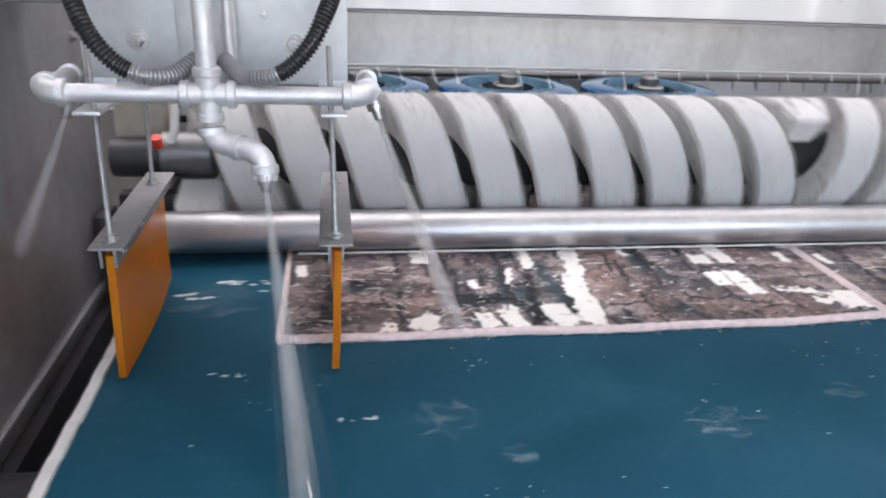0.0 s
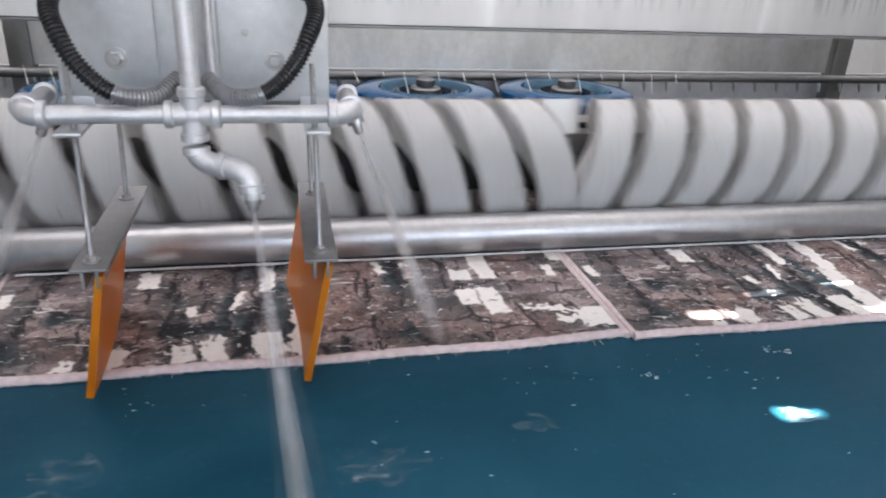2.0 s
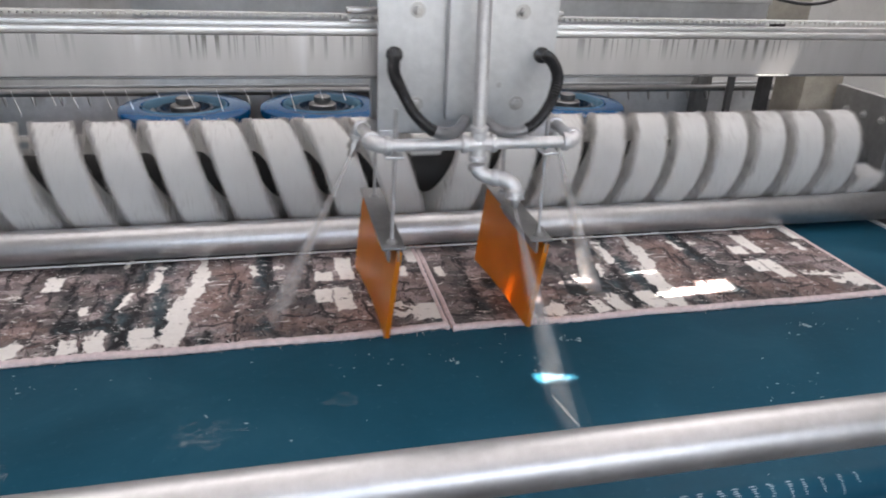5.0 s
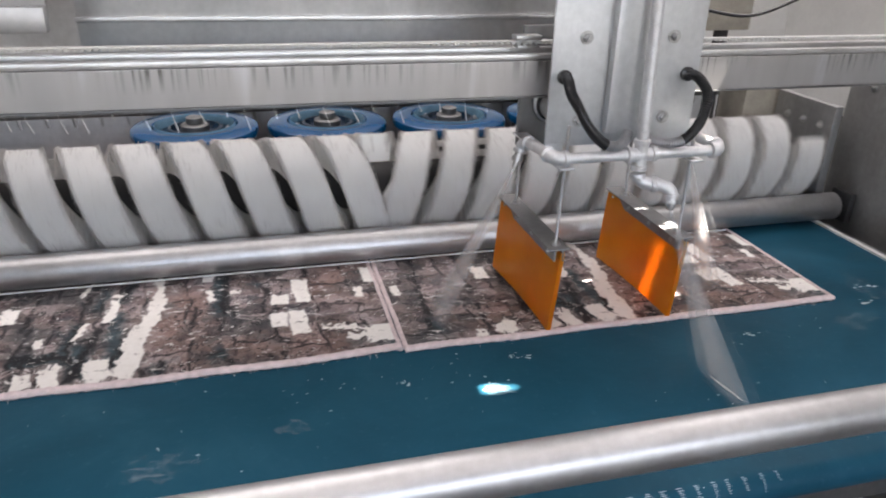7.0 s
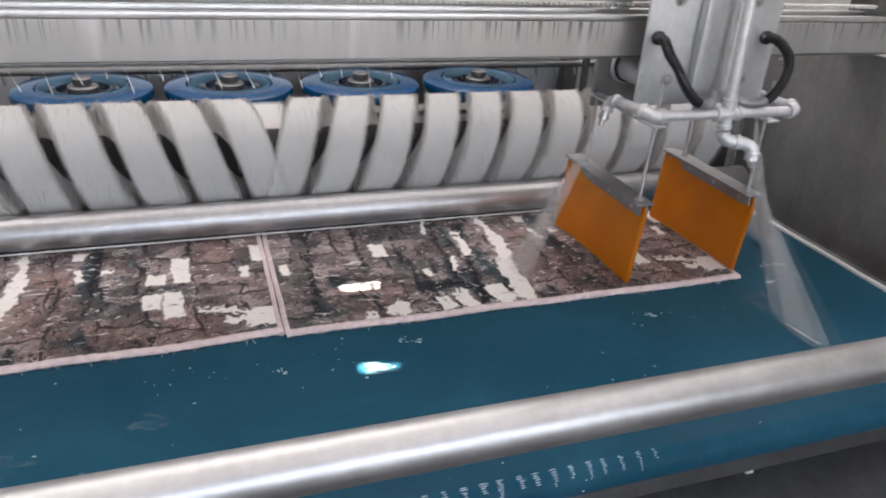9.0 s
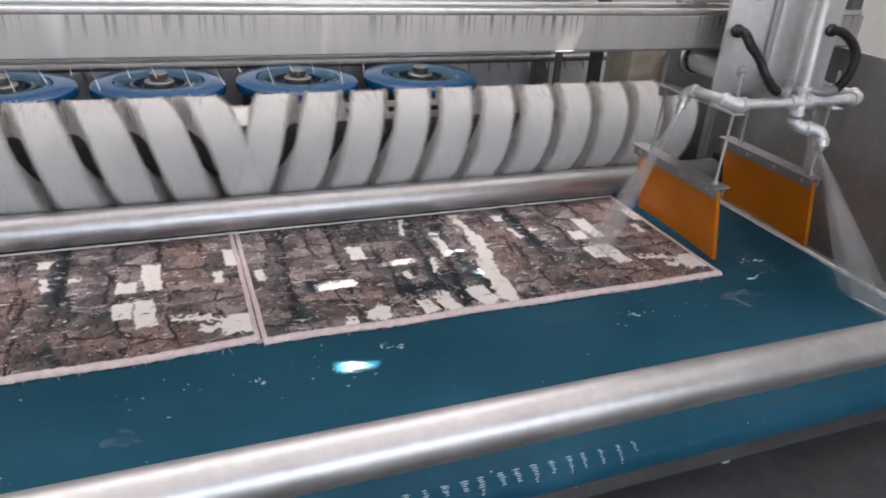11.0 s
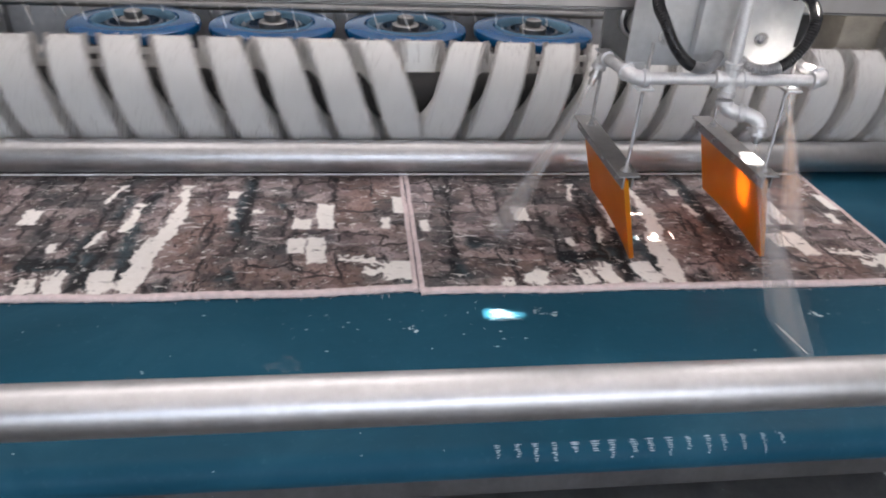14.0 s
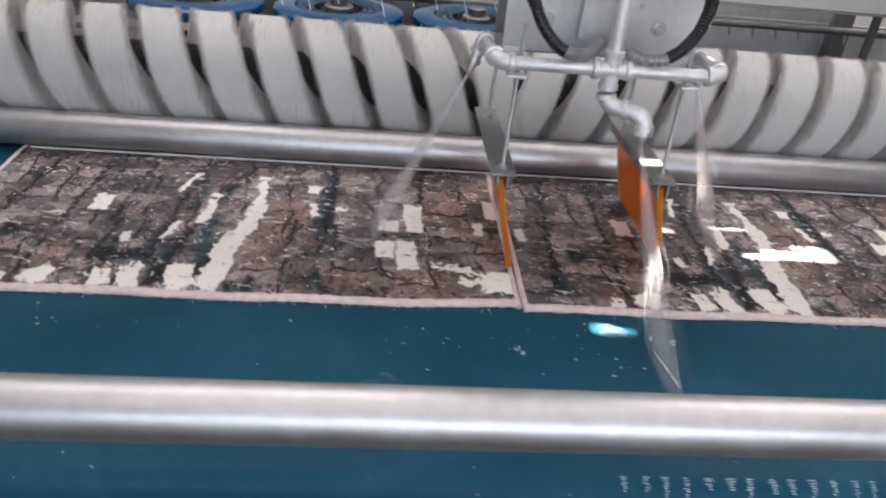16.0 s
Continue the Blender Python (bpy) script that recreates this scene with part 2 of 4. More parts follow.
TEAL = [(0.37, 0.155, 0.55, 0.13, 0.06), (0.535, 0.2, 0.545, 0.03, 0.05), (0.617, 0.53, 0.6, 0.4, 0.032), (0.6, 0.34, 0.618, 0.08, 0.04), (0.5, 0.32, 0.49, 0.1, 0.035), (0.555, 0.5, 0.54, 0.36, 0.026), (0.878, 0.62, 0.868, 0.29, 0.042),
        (0.71, 0.04, 0.75, 0.04, 0.05), (0.14, 0.22, 0.2, 0.228, 0.05), (0.09, 0.14, 0.11, 0.05, 0.036), (0.885, 0.12, 0.87, 0.06, 0.04), (0.96, 0.46, 0.99, 0.43, 0.035), (0.455, 0.27, 0.5, 0.235, 0.025)]
WARM = [(1.13, 0.48, 1.29, 0.46, 0.28), (0.78, 0.1, 1.2, 0.09, 0.11), (0.69, 0.3, 0.83, 0.28, 0.3), (0.16, 0.13, 0.34, 0.12, 0.08)]


def strokes(nt, p, rows):
    """How far a place lies outside the nearest stroke, in metres."""
    def vec(op, a, b):
        n = nt.nodes.new("ShaderNodeVectorMath")
        n.operation = op
        nt.links.new(a, n.inputs[0])
        n.inputs[1].default_value = b
        return n.outputs["Value"] if op == "DOT_PRODUCT" else n.outputs[0]

    total = None
    for u0, v0, u1, v1, w in rows:
        long = math.hypot(u1 - u0, v1 - v0)
        d = ((u1 - u0) / long, (v1 - v0) / long)
        q = vec("SUBTRACT", p, ((u0 + u1) / 2, (v0 + v1) / 2, 0))
        along = maths(nt, "SUBTRACT", maths(nt, "ABSOLUTE", vec("DOT_PRODUCT", q, (d[0], d[1], 0))), long / 2)
        across = maths(nt, "SUBTRACT", maths(nt, "ABSOLUTE", vec("DOT_PRODUCT", q, (-d[1], d[0], 0))), w / 2)
        out = maths(nt, "MAXIMUM", along, across)
        total = out if total is None else maths(nt, "MINIMUM", total, out)
    return total


def warped(nt, v, scale, reach, detail=4.0):
    w = node(nt, "ShaderNodeTexNoise", Scale=scale, Detail=detail)
    nt.links.new(v, w.inputs["Vector"])
    shift = nt.nodes.new("ShaderNodeVectorMath")
    shift.operation = "SUBTRACT"
    nt.links.new(w.outputs["Color"], shift.inputs[0])
    shift.inputs[1].default_value = (0.5, 0.5, 0.5)
    out = nt.nodes.new("ShaderNodeVectorMath")
    out.operation = "MULTIPLY_ADD"
    nt.links.new(shift.outputs[0], out.inputs[0])
    out.inputs[1].default_value = (reach[0], reach[1], 0)
    nt.links.new(v, out.inputs[2])
    flat = nt.nodes.new("ShaderNodeVectorMath")
    flat.operation = "MULTIPLY"
    nt.links.new(out.outputs[0], flat.inputs[0])
    flat.inputs[1].default_value = (1, 1, 0)
    return flat.outputs[0]


def within(nt, d, soft, k=1.0):
    """k inside the strokes, falling to nothing over the soft edge in metres."""
    return ramp(nt, maths(nt, "MULTIPLY_ADD", d, 0.5 / soft, 0.5), grey((0.0, k), (1.0, 0.0)))


def carpet_material():
    """Printed pile: upright courses of brown and mauve stones, black cracks, teal shade and cream patches. Wet."""
    m, nt, b = material("wet_printed_carpet", rough=0.45)
    v = coords(nt)
    p, rough_p, crisp_p = warped(nt, v, 9, (0.07, 0.1), 5.0), warped(nt, warped(nt, v, 11, (0.03, 0.04)), 34, (0.045, 0.085), 6.0), warped(nt, v, 42, (0.026, 0.05), 5.0)
    turn = node(nt, "ShaderNodeMapping", Rotation=(0, 0, radians(86)))
    nt.links.new(p, turn.inputs["Vector"])
    brick = node(nt, "ShaderNodeTexBrick", Scale=1.0)
    brick.inputs["Color1"].default_value, brick.inputs["Color2"].default_value = (0.1, 0.1, 0.1, 1), (0.9, 0.9, 0.9, 1)
    brick.inputs["Mortar"].default_value = (0.3, 0.3, 0.3, 1)
    brick.inputs["Mortar Size"].default_value, brick.inputs["Mortar Smooth"].default_value = 0.006, 0.8
    brick.inputs["Brick Width"].default_value, brick.inputs["Row Height"].default_value = 0.13, 0.115
    nt.links.new(turn.outputs[0], brick.inputs["Vector"])
    dash = noise_tex(nt, coords(nt, (0.75, 1.4, 1)), 38, 6, 0.66, 1.2)
    fine, mid, broad = noise_tex(nt, coords(nt, (0.8, 1.3, 1)), 75, 5, 0.65), noise_tex(nt, p, 14, 6, 0.66), noise_tex(nt, v, 4.2, 4, 0.6, 0.5)
    hue = noise_tex(nt, coords(nt, (1.0, 0.8, 1)), 7.5, 4, 0.6, 0.4)
    hue = maths(nt, "ADD", hue, maths(nt, "MULTIPLY_ADD", brick.outputs["Color"], 0.22, -0.11))
    # small irregular flakes of one tone each
    flake = nt.nodes.new("ShaderNodeTexVoronoi")
    flake.inputs["Scale"].default_value = 21.0
    lay = node(nt, "ShaderNodeMapping", Scale=(0.75, 1.3, 1))
    nt.links.new(rough_p, lay.inputs["Vector"])
    nt.links.new(lay.outputs[0], flake.inputs["Vector"])
    cell = nt.nodes.new("ShaderNodeSeparateColor")
    nt.links.new(flake.outputs["Color"], cell.inputs[0])
    tone = maths(nt, "ADD", maths(nt, "MULTIPLY", brick.outputs["Color"], 0.2), maths(nt, "ADD", maths(nt, "MULTIPLY", mid, 0.42), maths(nt, "MULTIPLY", fine, 0.18)))
    tone = maths(nt, "MULTIPLY_ADD", cell.outputs[0], 0.36, maths(nt, "ADD", tone, -0.08))
    hue = maths(nt, "MULTIPLY_ADD", cell.outputs[1], 0.2, maths(nt, "ADD", hue, -0.1))
    stone = ramp(nt, tone, [(0.34, (0.02, 0.018, 0.02)), (0.43, (0.095, 0.08, 0.079)), (0.53, (0.21, 0.172, 0.168)), (0.67, (0.5, 0.425, 0.415))])
    tint = ramp(nt, hue, [(0.34, (0.115, 0.125, 0.13)), (0.43, (0.17, 0.145, 0.145)), (0.52, (0.24, 0.18, 0.165)), (0.6, (0.27, 0.19, 0.195)), (0.7, (0.13, 0.13, 0.15))])
    stone = mix(nt, 0.42, stone, tint)
    warm = maths(nt, "MULTIPLY", within(nt, strokes(nt, p, WARM), 0.06, 0.75), ramp(nt, hue, grey((0.38, 0.25), (0.56, 1))))
    stone = mix(nt, warm, stone, mix(nt, tone, (0.12, 0.065, 0.052), (0.43, 0.285, 0.245)))
    # short light and dark dashes along the weave
    stone = mix(nt, ramp(nt, dash, grey((0.57, 0), (0.67, 0.4))), stone, (0.42, 0.35, 0.33))
    stone = mix(nt, ramp(nt, dash, grey((0.3, 0.5), (0.4, 0))), stone, (0.045, 0.038, 0.038))
    # cool teal shade
    teal = maths(nt, "MAXIMUM", within(nt, strokes(nt, rough_p, TEAL), 0.012, 0.95), ramp(nt, broad, grey((0.6, 0), (0.66, 0.6))))
    stone = mix(nt, teal, stone, mix(nt, ramp(nt, mid, grey((0.35, 0), (0.65, 1))), (0.006, 0.014, 0.02), (0.05, 0.09, 0.105)))
    # black cracks: the drawn ones, broken here and there, weak joints and small nicks
    broken = ramp(nt, noise_tex(nt, v, 24, 4, 0.7), grey((0.38, 0.2), (0.47, 1)))
    crack = maths(nt, "MULTIPLY", within(nt, maths(nt, "SUBTRACT", maths(nt, "MINIMUM", strokes(nt, rough_p, CRACKS), strokes(nt, rough_p, NARROW_CRACKS)), 0.002), 0.005), broken)
    joint = maths(nt, "MULTIPLY", ramp(nt, brick.outputs["Fac"], grey((0.1, 0), (0.45, 0.9))), ramp(nt, noise_tex(nt, v, 11, 4, 0.7), grey((0.44, 0), (0.53, 1))))
    nick = maths(nt, "MULTIPLY", ramp(nt, noise_tex(nt, coords(nt, (1.5, 1.0, 1)), 34, 6, 0.75, 1.6), grey((0.548, 0), (0.575, 1))), ramp(nt, broad, grey((0.4, 0.25), (0.52, 1))))
    crack = maths(nt, "MAXIMUM", maths(nt, "MAXIMUM", crack, joint), nick)
    stone = mix(nt, maths(nt, "MULTIPLY", crack, 0.95), stone, (0.009, 0.009, 0.012))
    # cream patches and flecks
    patch = within(nt, maths(nt, "MINIMUM", strokes(nt, rough_p, CREAM_BANDS), strokes(nt, crisp_p, CREAM_BLOCKS)), 0.0025)
    worn = ramp(nt, noise_tex(nt, coords(nt, (0.8, 1.2, 1)), 34, 6, 0.7), grey((0.33, 0.1), (0.4, 1)))
    flecks = maths(nt, "MULTIPLY", ramp(nt, noise_tex(nt, coords(nt, (0.75, 1.6, 1)), 30, 6, 0.7, 1.4), grey((0.6, 0), (0.62, 1))), 0.85)
    pale = mix(nt, fine, (0.74, 0.7, 0.66), (0.96, 0.94, 0.9))
    c = mix(nt, maths(nt, "MAXIMUM", maths(nt, "MULTIPLY", patch, worn), flecks), stone, pale)
    nt.links.new(c, b.inputs["Base Color"])
    nt.links.new(ramp(nt, broad, grey((0.3, 0.28), (0.7, 0.55))), b.inputs["Roughness"])
    b.inputs["Specular IOR Level"].default_value = 0.14
    pile = noise_tex(nt, v, 260, 2)
    n1 = bump(nt, b, pile, 0.5, 0.002)
    bump(nt, b, mid, 0.35, 0.006, n1)
    return m


CARPET = carpet_material()


def spray_material(name, alpha, streak):
    """Fine drops in the air: mostly clear, the rest white and lit from both sides."""
    m, nt, b = material(name)
    nt.nodes.remove(b)
    f = noise_tex(nt, coords(nt, streak), 1.0, 4, 0.6)
    clear, lit, back = (nt.nodes.new("ShaderNodeBsdf" + k) for k in ("Transparent", "Diffuse", "Translucent"))
    lit.inputs[0].default_value = back.inputs[0].default_value = (0.95, 0.96, 0.97, 1)
    both, out = nt.nodes.new("ShaderNodeMixShader"), nt.nodes.new("ShaderNodeMixShader")
    nt.links.new(lit.outputs[0], both.inputs[1])
    nt.links.new(back.outputs[0], both.inputs[2])
    nt.links.new(ramp(nt, f, grey((0.25, alpha * 0.65), (0.75, alpha * 1.3))), out.inputs[0])
    nt.links.new(clear.outputs[0], out.inputs[1])
    nt.links.new(both.outputs[0], out.inputs[2])
    nt.links.new(out.outputs[0], nt.nodes["Material Output"].inputs[0])
    return m


SPRAY = spray_material("dense_spray", 0.155, (22, 22, 1.5))
SIDE_SPRAY = spray_material("side_spray", 0.2, (22, 22, 1.5))
FAINT_SPRAY = spray_material("left_spray", 0.16, (22, 22, 1.5))
MIST = spray_material("thin_spray", 0.022, (10, 10, 1.5))
RIPPLE = plain("pale_glint_ripple", (0.42, 0.53, 0.58), 0.15, 0, 0.2, 50)
SPOT_RIDGE = plain("pale_sunspot_ripple", (0.2, 0.3, 0.34), 0.12, 0, 0.2, 50)
FOAM = plain("white_foam", (0.5, 0.6, 0.63), 0.4, 0, 0.2, 50, 0.5)


def film_material():
    m, nt, b = material("foam_film", (0.5, 0.6, 0.66), 0.35)
    f = noise_tex(nt, coords(nt, (0.7, 1.3, 1)), 34, 6, 0.8, 0.8)
    nt.links.new(ramp(nt, f, grey((0.5, 0.0), (0.62, 0.22), (0.72, 0.7))), b.inputs["Alpha"])
    return m


FILM = film_material()

# ---- mesh helpers ----
ORIGIN = {}


def thing(name, at, label, category, group="", kind=""):
    """An empty at the thing's base that holds its parts."""
    ob = new(name)
    ob.location = at
    ob.empty_display_size = 0.05
    ORIGIN[ob.name] = Vector(at)
    return tagged(ob, label, category, group, kind)


def part(name, bm, mat, parent, label="", pivot=None, smooth=True, kind=""):
    """One mesh under a thing or a part; the bmesh is in world metres at rest."""
    up = ORIGIN[parent.name]
    o = Vector(pivot) if pivot else up
    bmesh.ops.translate(bm, verts=bm.verts, vec=-o)
    ob = new(name, finish(name, bm, mat, smooth))
    ob.parent = parent
    ob.location = o - up
    ORIGIN[ob.name] = o
    return tagged(ob, label, kind=kind)


def single(name, bm, mat, at, label, category, group="", kind="", smooth=True):
    bmesh.ops.translate(bm, verts=bm.verts, vec=-Vector(at))
    ob = new(name, finish(name, bm, mat, smooth))
    ob.location = at
    ORIGIN[ob.name] = Vector(at)
    return tagged(ob, label, category, group, kind)


def finish(name, bm, mat, smooth):
    bmesh.ops.recalc_face_normals(bm, faces=bm.faces)
    me = bpy.data.meshes.new(name)
    bm.to_mesh(me)
    bm.free()
    me.materials.append(mat)
    if smooth:
        me.shade_smooth()
        me.set_sharp_from_angle(angle=radians(38))
    return me


def box(bm, x0, x1, y0, y1, z0, z1, bevel=0.0):
    made = bmesh.ops.create_cube(bm, size=1.0)["verts"]
    for v in made:
        v.co = Vector(((x0 + x1) / 2 + v.co.x * (x1 - x0), (y0 + y1) / 2 + v.co.y * (y1 - y0), (z0 + z1) / 2 + v.co.z * (z1 - z0)))
    if bevel:
        edges = {e for v in made for e in v.link_edges}
        bmesh.ops.bevel(bm, geom=list(edges), offset=bevel, segments=2, affect="EDGES", profile=0.6)
    return bm


def boxes(*rows, bevel=0.0):
    bm = bmesh.new()
    for r in rows:
        box(bm, *r, bevel=bevel)
    return bm


def rings(bm, centres, frames, radii, seg=20, caps=True):
    """A skin over circles with the given centres, radii and (side, up) frames."""
    loops = []
    for c, (a, b), r in zip(centres, frames, radii):
        loops.append([bm.verts.new(c + a * (r * math.cos(2 * math.pi * k / seg)) + b * (r * math.sin(2 * math.pi * k / seg))) for k in range(seg)])
    for p, q in zip(loops, loops[1:]):
        for k in range(seg):
            bm.faces.new((p[k], p[(k + 1) % seg], q[(k + 1) % seg], q[k]))
    if caps:
        bm.faces.new(loops[0]), bm.faces.new(loops[-1][::-1])
    return bm


def frame_of(d):
    d = d.normalized()
    a = d.cross(Vector((0, 0, 1))) if abs(d.z) < 0.95 else d.cross(Vector((1, 0, 0)))
    a.normalize()
    return a, d.cross(a)


def rod(bm, p, q, profile, seg=20):
    """A turned bar from p to q; profile: rows of (share of the length, radius)."""
    p, q = Vector(p), Vector(q)
    f = frame_of(q - p)
    return rings(bm, [p.lerp(q, s) for s, _ in profile], [f] * len(profile), [r for _, r in profile], seg)


def bar(bm, p, q, r, seg=20):
    return rod(bm, p, q, [(0, r), (1, r)], seg)


def smooth_path(points, n):
    """n + 1 places along a Catmull-Rom curve through the points."""
    pts = [Vector(p) for p in points]
    pts = [2 * pts[0] - pts[1]] + pts + [2 * pts[-1] - pts[-2]]
    out = []
    for k in range(n + 1):
        s = k / n * (len(pts) - 3)
        i = min(int(s), len(pts) - 4)
        t = s - i
        a, b, c, d = pts[i:i + 4]
        out.append(0.5 * (2 * b + (c - a) * t + (2 * a - 5 * b + 4 * c - d) * t * t + (3 * b - a - 3 * c + d) * t ** 3))
    return out


def pipe(bm, path, radii, seg=16):
    """A tube along a path, with a frame that does not twist."""
    tang = [(path[min(i + 1, len(path) - 1)] - path[max(i - 1, 0)]).normalized() for i in range(len(path))]
    a, b = frame_of(tang[0])
    frames = []
    for t in tang:
        a = (a - t * a.dot(t)).normalized()
        frames.append((a, t.cross(a)))
    return rings(bm, path, frames, radii, seg)


def elbow(bm, p, corner, q, r, collar):
    """A malleable-iron elbow: a bend with a beaded collar at each mouth."""
    p, c, q = Vector(p), Vector(corner), Vector(q)
    path = [(1 - t) ** 2 * p + 2 * t * (1 - t) * c + t * t * q for t in (k / 12 for k in range(13))]
    pipe(bm, path, [r] * 13, 20)
    for e, o in ((p, c), (q, c)):
        d = (o - e).normalized()
        rod(bm, e - d * 0.002, e + d * collar, [(0, r * 1.02), (0.12, r * 1.18), (0.88, r * 1.18), (1, r * 1.02)])
    return bm


def nut(bm, at, d, r, thick):
    """A hexagon nut on a washer."""
    at, d = Vector(at), Vector(d).normalized()
    bar(bm, at, at + d * thick * 0.3, r * 1.5, 24)
    rod(bm, at + d * thick * 0.3, at + d * thick * 1.2, [(0, r), (0.85, r), (1, r * 0.85)], 6)
    bar(bm, at + d * thick * 1.2, at + d * thick * 1.7, r * 0.5, 12)
    return bm


# ---- the hall ----
BELT_Z = 0.85
XL, XR = -1.64, 1.735
STRIP_LO, STRIP_HI = 1.055, 1.092


def hall():
    high = ROOF - 0.86
    # light spots on the work: centre, width and depth of each gap in the roof
    gaps = [(0.166, -0.32, 0.022, 0.032), (0.191, -0.322, 0.03, 0.021), (0.22, -0.326, 0.03, 0.011), (0.226, 0.036, 0.095, 0.03), (0.40, 0.116, 0.06, 0.01), (0.445, 0.118, 0.04, 0.02), (0.64, 0.153, 0.085, 0.02), (0.655, 0.004, 0.06, 0.018), (0.735, 0.015, 0.09, 0.038), (0.825, 0.03, 0.09, 0.07)]
    gaps = [(x + LEAN_X * high, y + LEAN_Y * high, w + 0.01, h) for x, y, w, h in gaps]
    ys = sorted({-5.0, 6.0, *(y - h / 2 for _, y, _, h in gaps), *(y + h / 2 for _, y, _, h in gaps)})
    bm = bmesh.new()
    for y0, y1 in zip(ys, ys[1:]):
        mid = (y0 + y1) / 2
        cuts = sorted((x - w / 2, x + w / 2) for x, y, w, h in gaps if abs(mid - y) < h / 2)
        x = -6.0
        for a, b in cuts + [(6.0, 6.0)]:
            if a > x:
                box(bm, x, a, y0, y1, ROOF, ROOF + 0.012)
            x = b
    single("ceiling", bm, ROOF_SHEET, (0, 0, ROOF), "pale grey sheet roof of the hall", "ceiling", kind="structure", smooth=False)
    single("floor", boxes((-6, 6, -5, 6, -0.1, 0)), FLOOR, (0, 0, 0), "dark wet concrete floor of the hall", "floor", kind="structure", smooth=False)
    for n, b in (("wall_north", (-6.2, 6.2, 6, 6.2, 0, ROOF)), ("wall_west", (-6.2, -6, -5, 6, 0, ROOF)), ("wall_east", (6, 6.2, -5, 6, 0, ROOF))):
        single(n, boxes(b), WALL, (b[0], b[2], 0), "white painted wall of the hall", "wall", kind="structure", smooth=False)
    # unseen wall behind the camera, added with an opening that lets light in
    single("wall_south", boxes((-6.2, 6.2, -5.2, -5, 0, 1.5), (-6.2, 6.2, -5.2, -5, 3.1, ROOF), (-6.2, -4.1, -5.2, -5, 1.5, 3.1), (4.1, 6.2, -5.2, -5, 1.5, 3.1)),
           WALL, (0, -5.1, 0), "unseen white painted hall wall with an opening for light", "wall", kind="structure", smooth=False)


hall()


# ---- the machine's frame ----
def frame_and_panels():
    fr = thing("machine_frame", (0, 0, 0), "stainless steel frame of a carpet washing machine", "machine frame")
    for side, x in (("left", -1.79), ("right", 1.85)):
        bm = boxes((x, x + 0.02, -0.93, 0.56, 0.0, 1.455), bevel=0.004)
        inner = x + 0.02 if x < 0 else x
        step = 0.012 if x < 0 else -0.012
        a, b = sorted((inner, inner + step))
        part("edge_strip", boxes((a, b, -0.93, -0.88, 0.02, 1.44), bevel=0.003), STEEL_SIDE, fr)
        part("splash_ledge", boxes((a, b, -0.88, 0.5, 0.79, 0.81), bevel=0.003), STEEL_SIDE, fr)
        part("side_plate", bm, STEEL_SIDE, fr, "dull grey stainless side plate")
        for y, z in ((-0.82, 0.9), (-0.82, 1.3), (0.45, 1.36)):
            part("bolt", nut(bmesh.new(), (inner, y, z), (step, 0, 0), 0.009, 0.008), ZINC, fr)
    # back wall behind the scrubbing discs, between two posts
    part("back_panel", boxes((-1.47, 1.42, 1.30, 1.32, 1.19, 1.66)), STEEL, fr, "bright stainless panel behind the discs", smooth=False)
    part("back_panel", boxes((-1.77, 1.85, 1.34, 1.36, 0.42, 1.18)), PLATE, fr, "pale lower back panel", smooth=False)
    for x in (-1.53, 1.44):
        part("post", boxes((x, x + 0.07, 1.286, 1.345, 0.0, 2.3), bevel=0.006), STEEL_DARK, fr)
    part("deflector", boxes((-1.75, 1.85, 0.815, 0.819, STRIP_LO, STRIP_HI), (-1.75, 1.85, 0.815, 0.819, 1.112, 1.134)), WHITE_EDGE, fr, "white plastic deflector strip behind the brush", smooth=False)
    part("rail_tube", bar(bmesh.new(), (-1.75, 1.282, 1.168), (1.85, 1.282, 1.168), 0.0155), STEEL_DARK, fr, "dark grey wet spray pipe")
    bm = bmesh.new()
    for k in range(36):
        x = -1.65 + k * 0.095
        rod(bm, (x, 1.281, 1.154), (x + 0.006, 1.277, 1.118), [(0, 0.007), (0.6, 0.006), (1, 0.003)], 8)
    part("spray_tip", bm, ZINC, fr, "row of small spray tips", kind="stuff")
    bm = bmesh.new()
    drip = random.Random(3)
    for k in range(24):
        x = -1.45 + k * 0.085 + drip.uniform(-0.02, 0.02)
        top, low = 1.262, 1.262 - drip.uniform(0.02, 0.075)
        lean = drip.uniform(0.1, 0.45)
        rod(bm, (x, 0.87, top), (x + lean * (top - low), 0.865, low), [(0, 0.0006), (0.5, 0.0016), (0.9, 0.0024), (1, 0.0008)], 6)
    part("water_drip", bm, WHITE_EDGE, fr, "thin falling drips of water", kind="stuff")
    # white strip laid on the tray for the glint of a bracket
    part("tray_glint", boxes((1.215, 1.24, -0.48, -0.385, 0.4155, 0.424), bevel=0.002), WHITE_EDGE, fr, "white strip for a bracket's glint on the drip tray")
    # drip trough and cross members beneath the belt
    part("drip_tray", boxes((-1.77, 1.85, -0.84, 1.3, 0.40, 0.415)), STEEL_SIDE, fr, smooth=False)
    for y in (-0.62, -0.34, 0.3, 1.0):
        part("cross_member", boxes((-1.77, 1.85, y - 0.02, y + 0.02, 0.62, 0.68), bevel=0.003), STEEL_DARK, fr)
    for x0, x1 in ((-1.77, XL + 0.03), (XR - 0.03, 1.85)):
        part("belt_bracket", boxes((x0, x1, -0.37, -0.31, 0.78, 0.82), (x0, x1, -0.30, -0.27, 0.74, 0.80), bevel=0.003), DARK_IRON, fr)
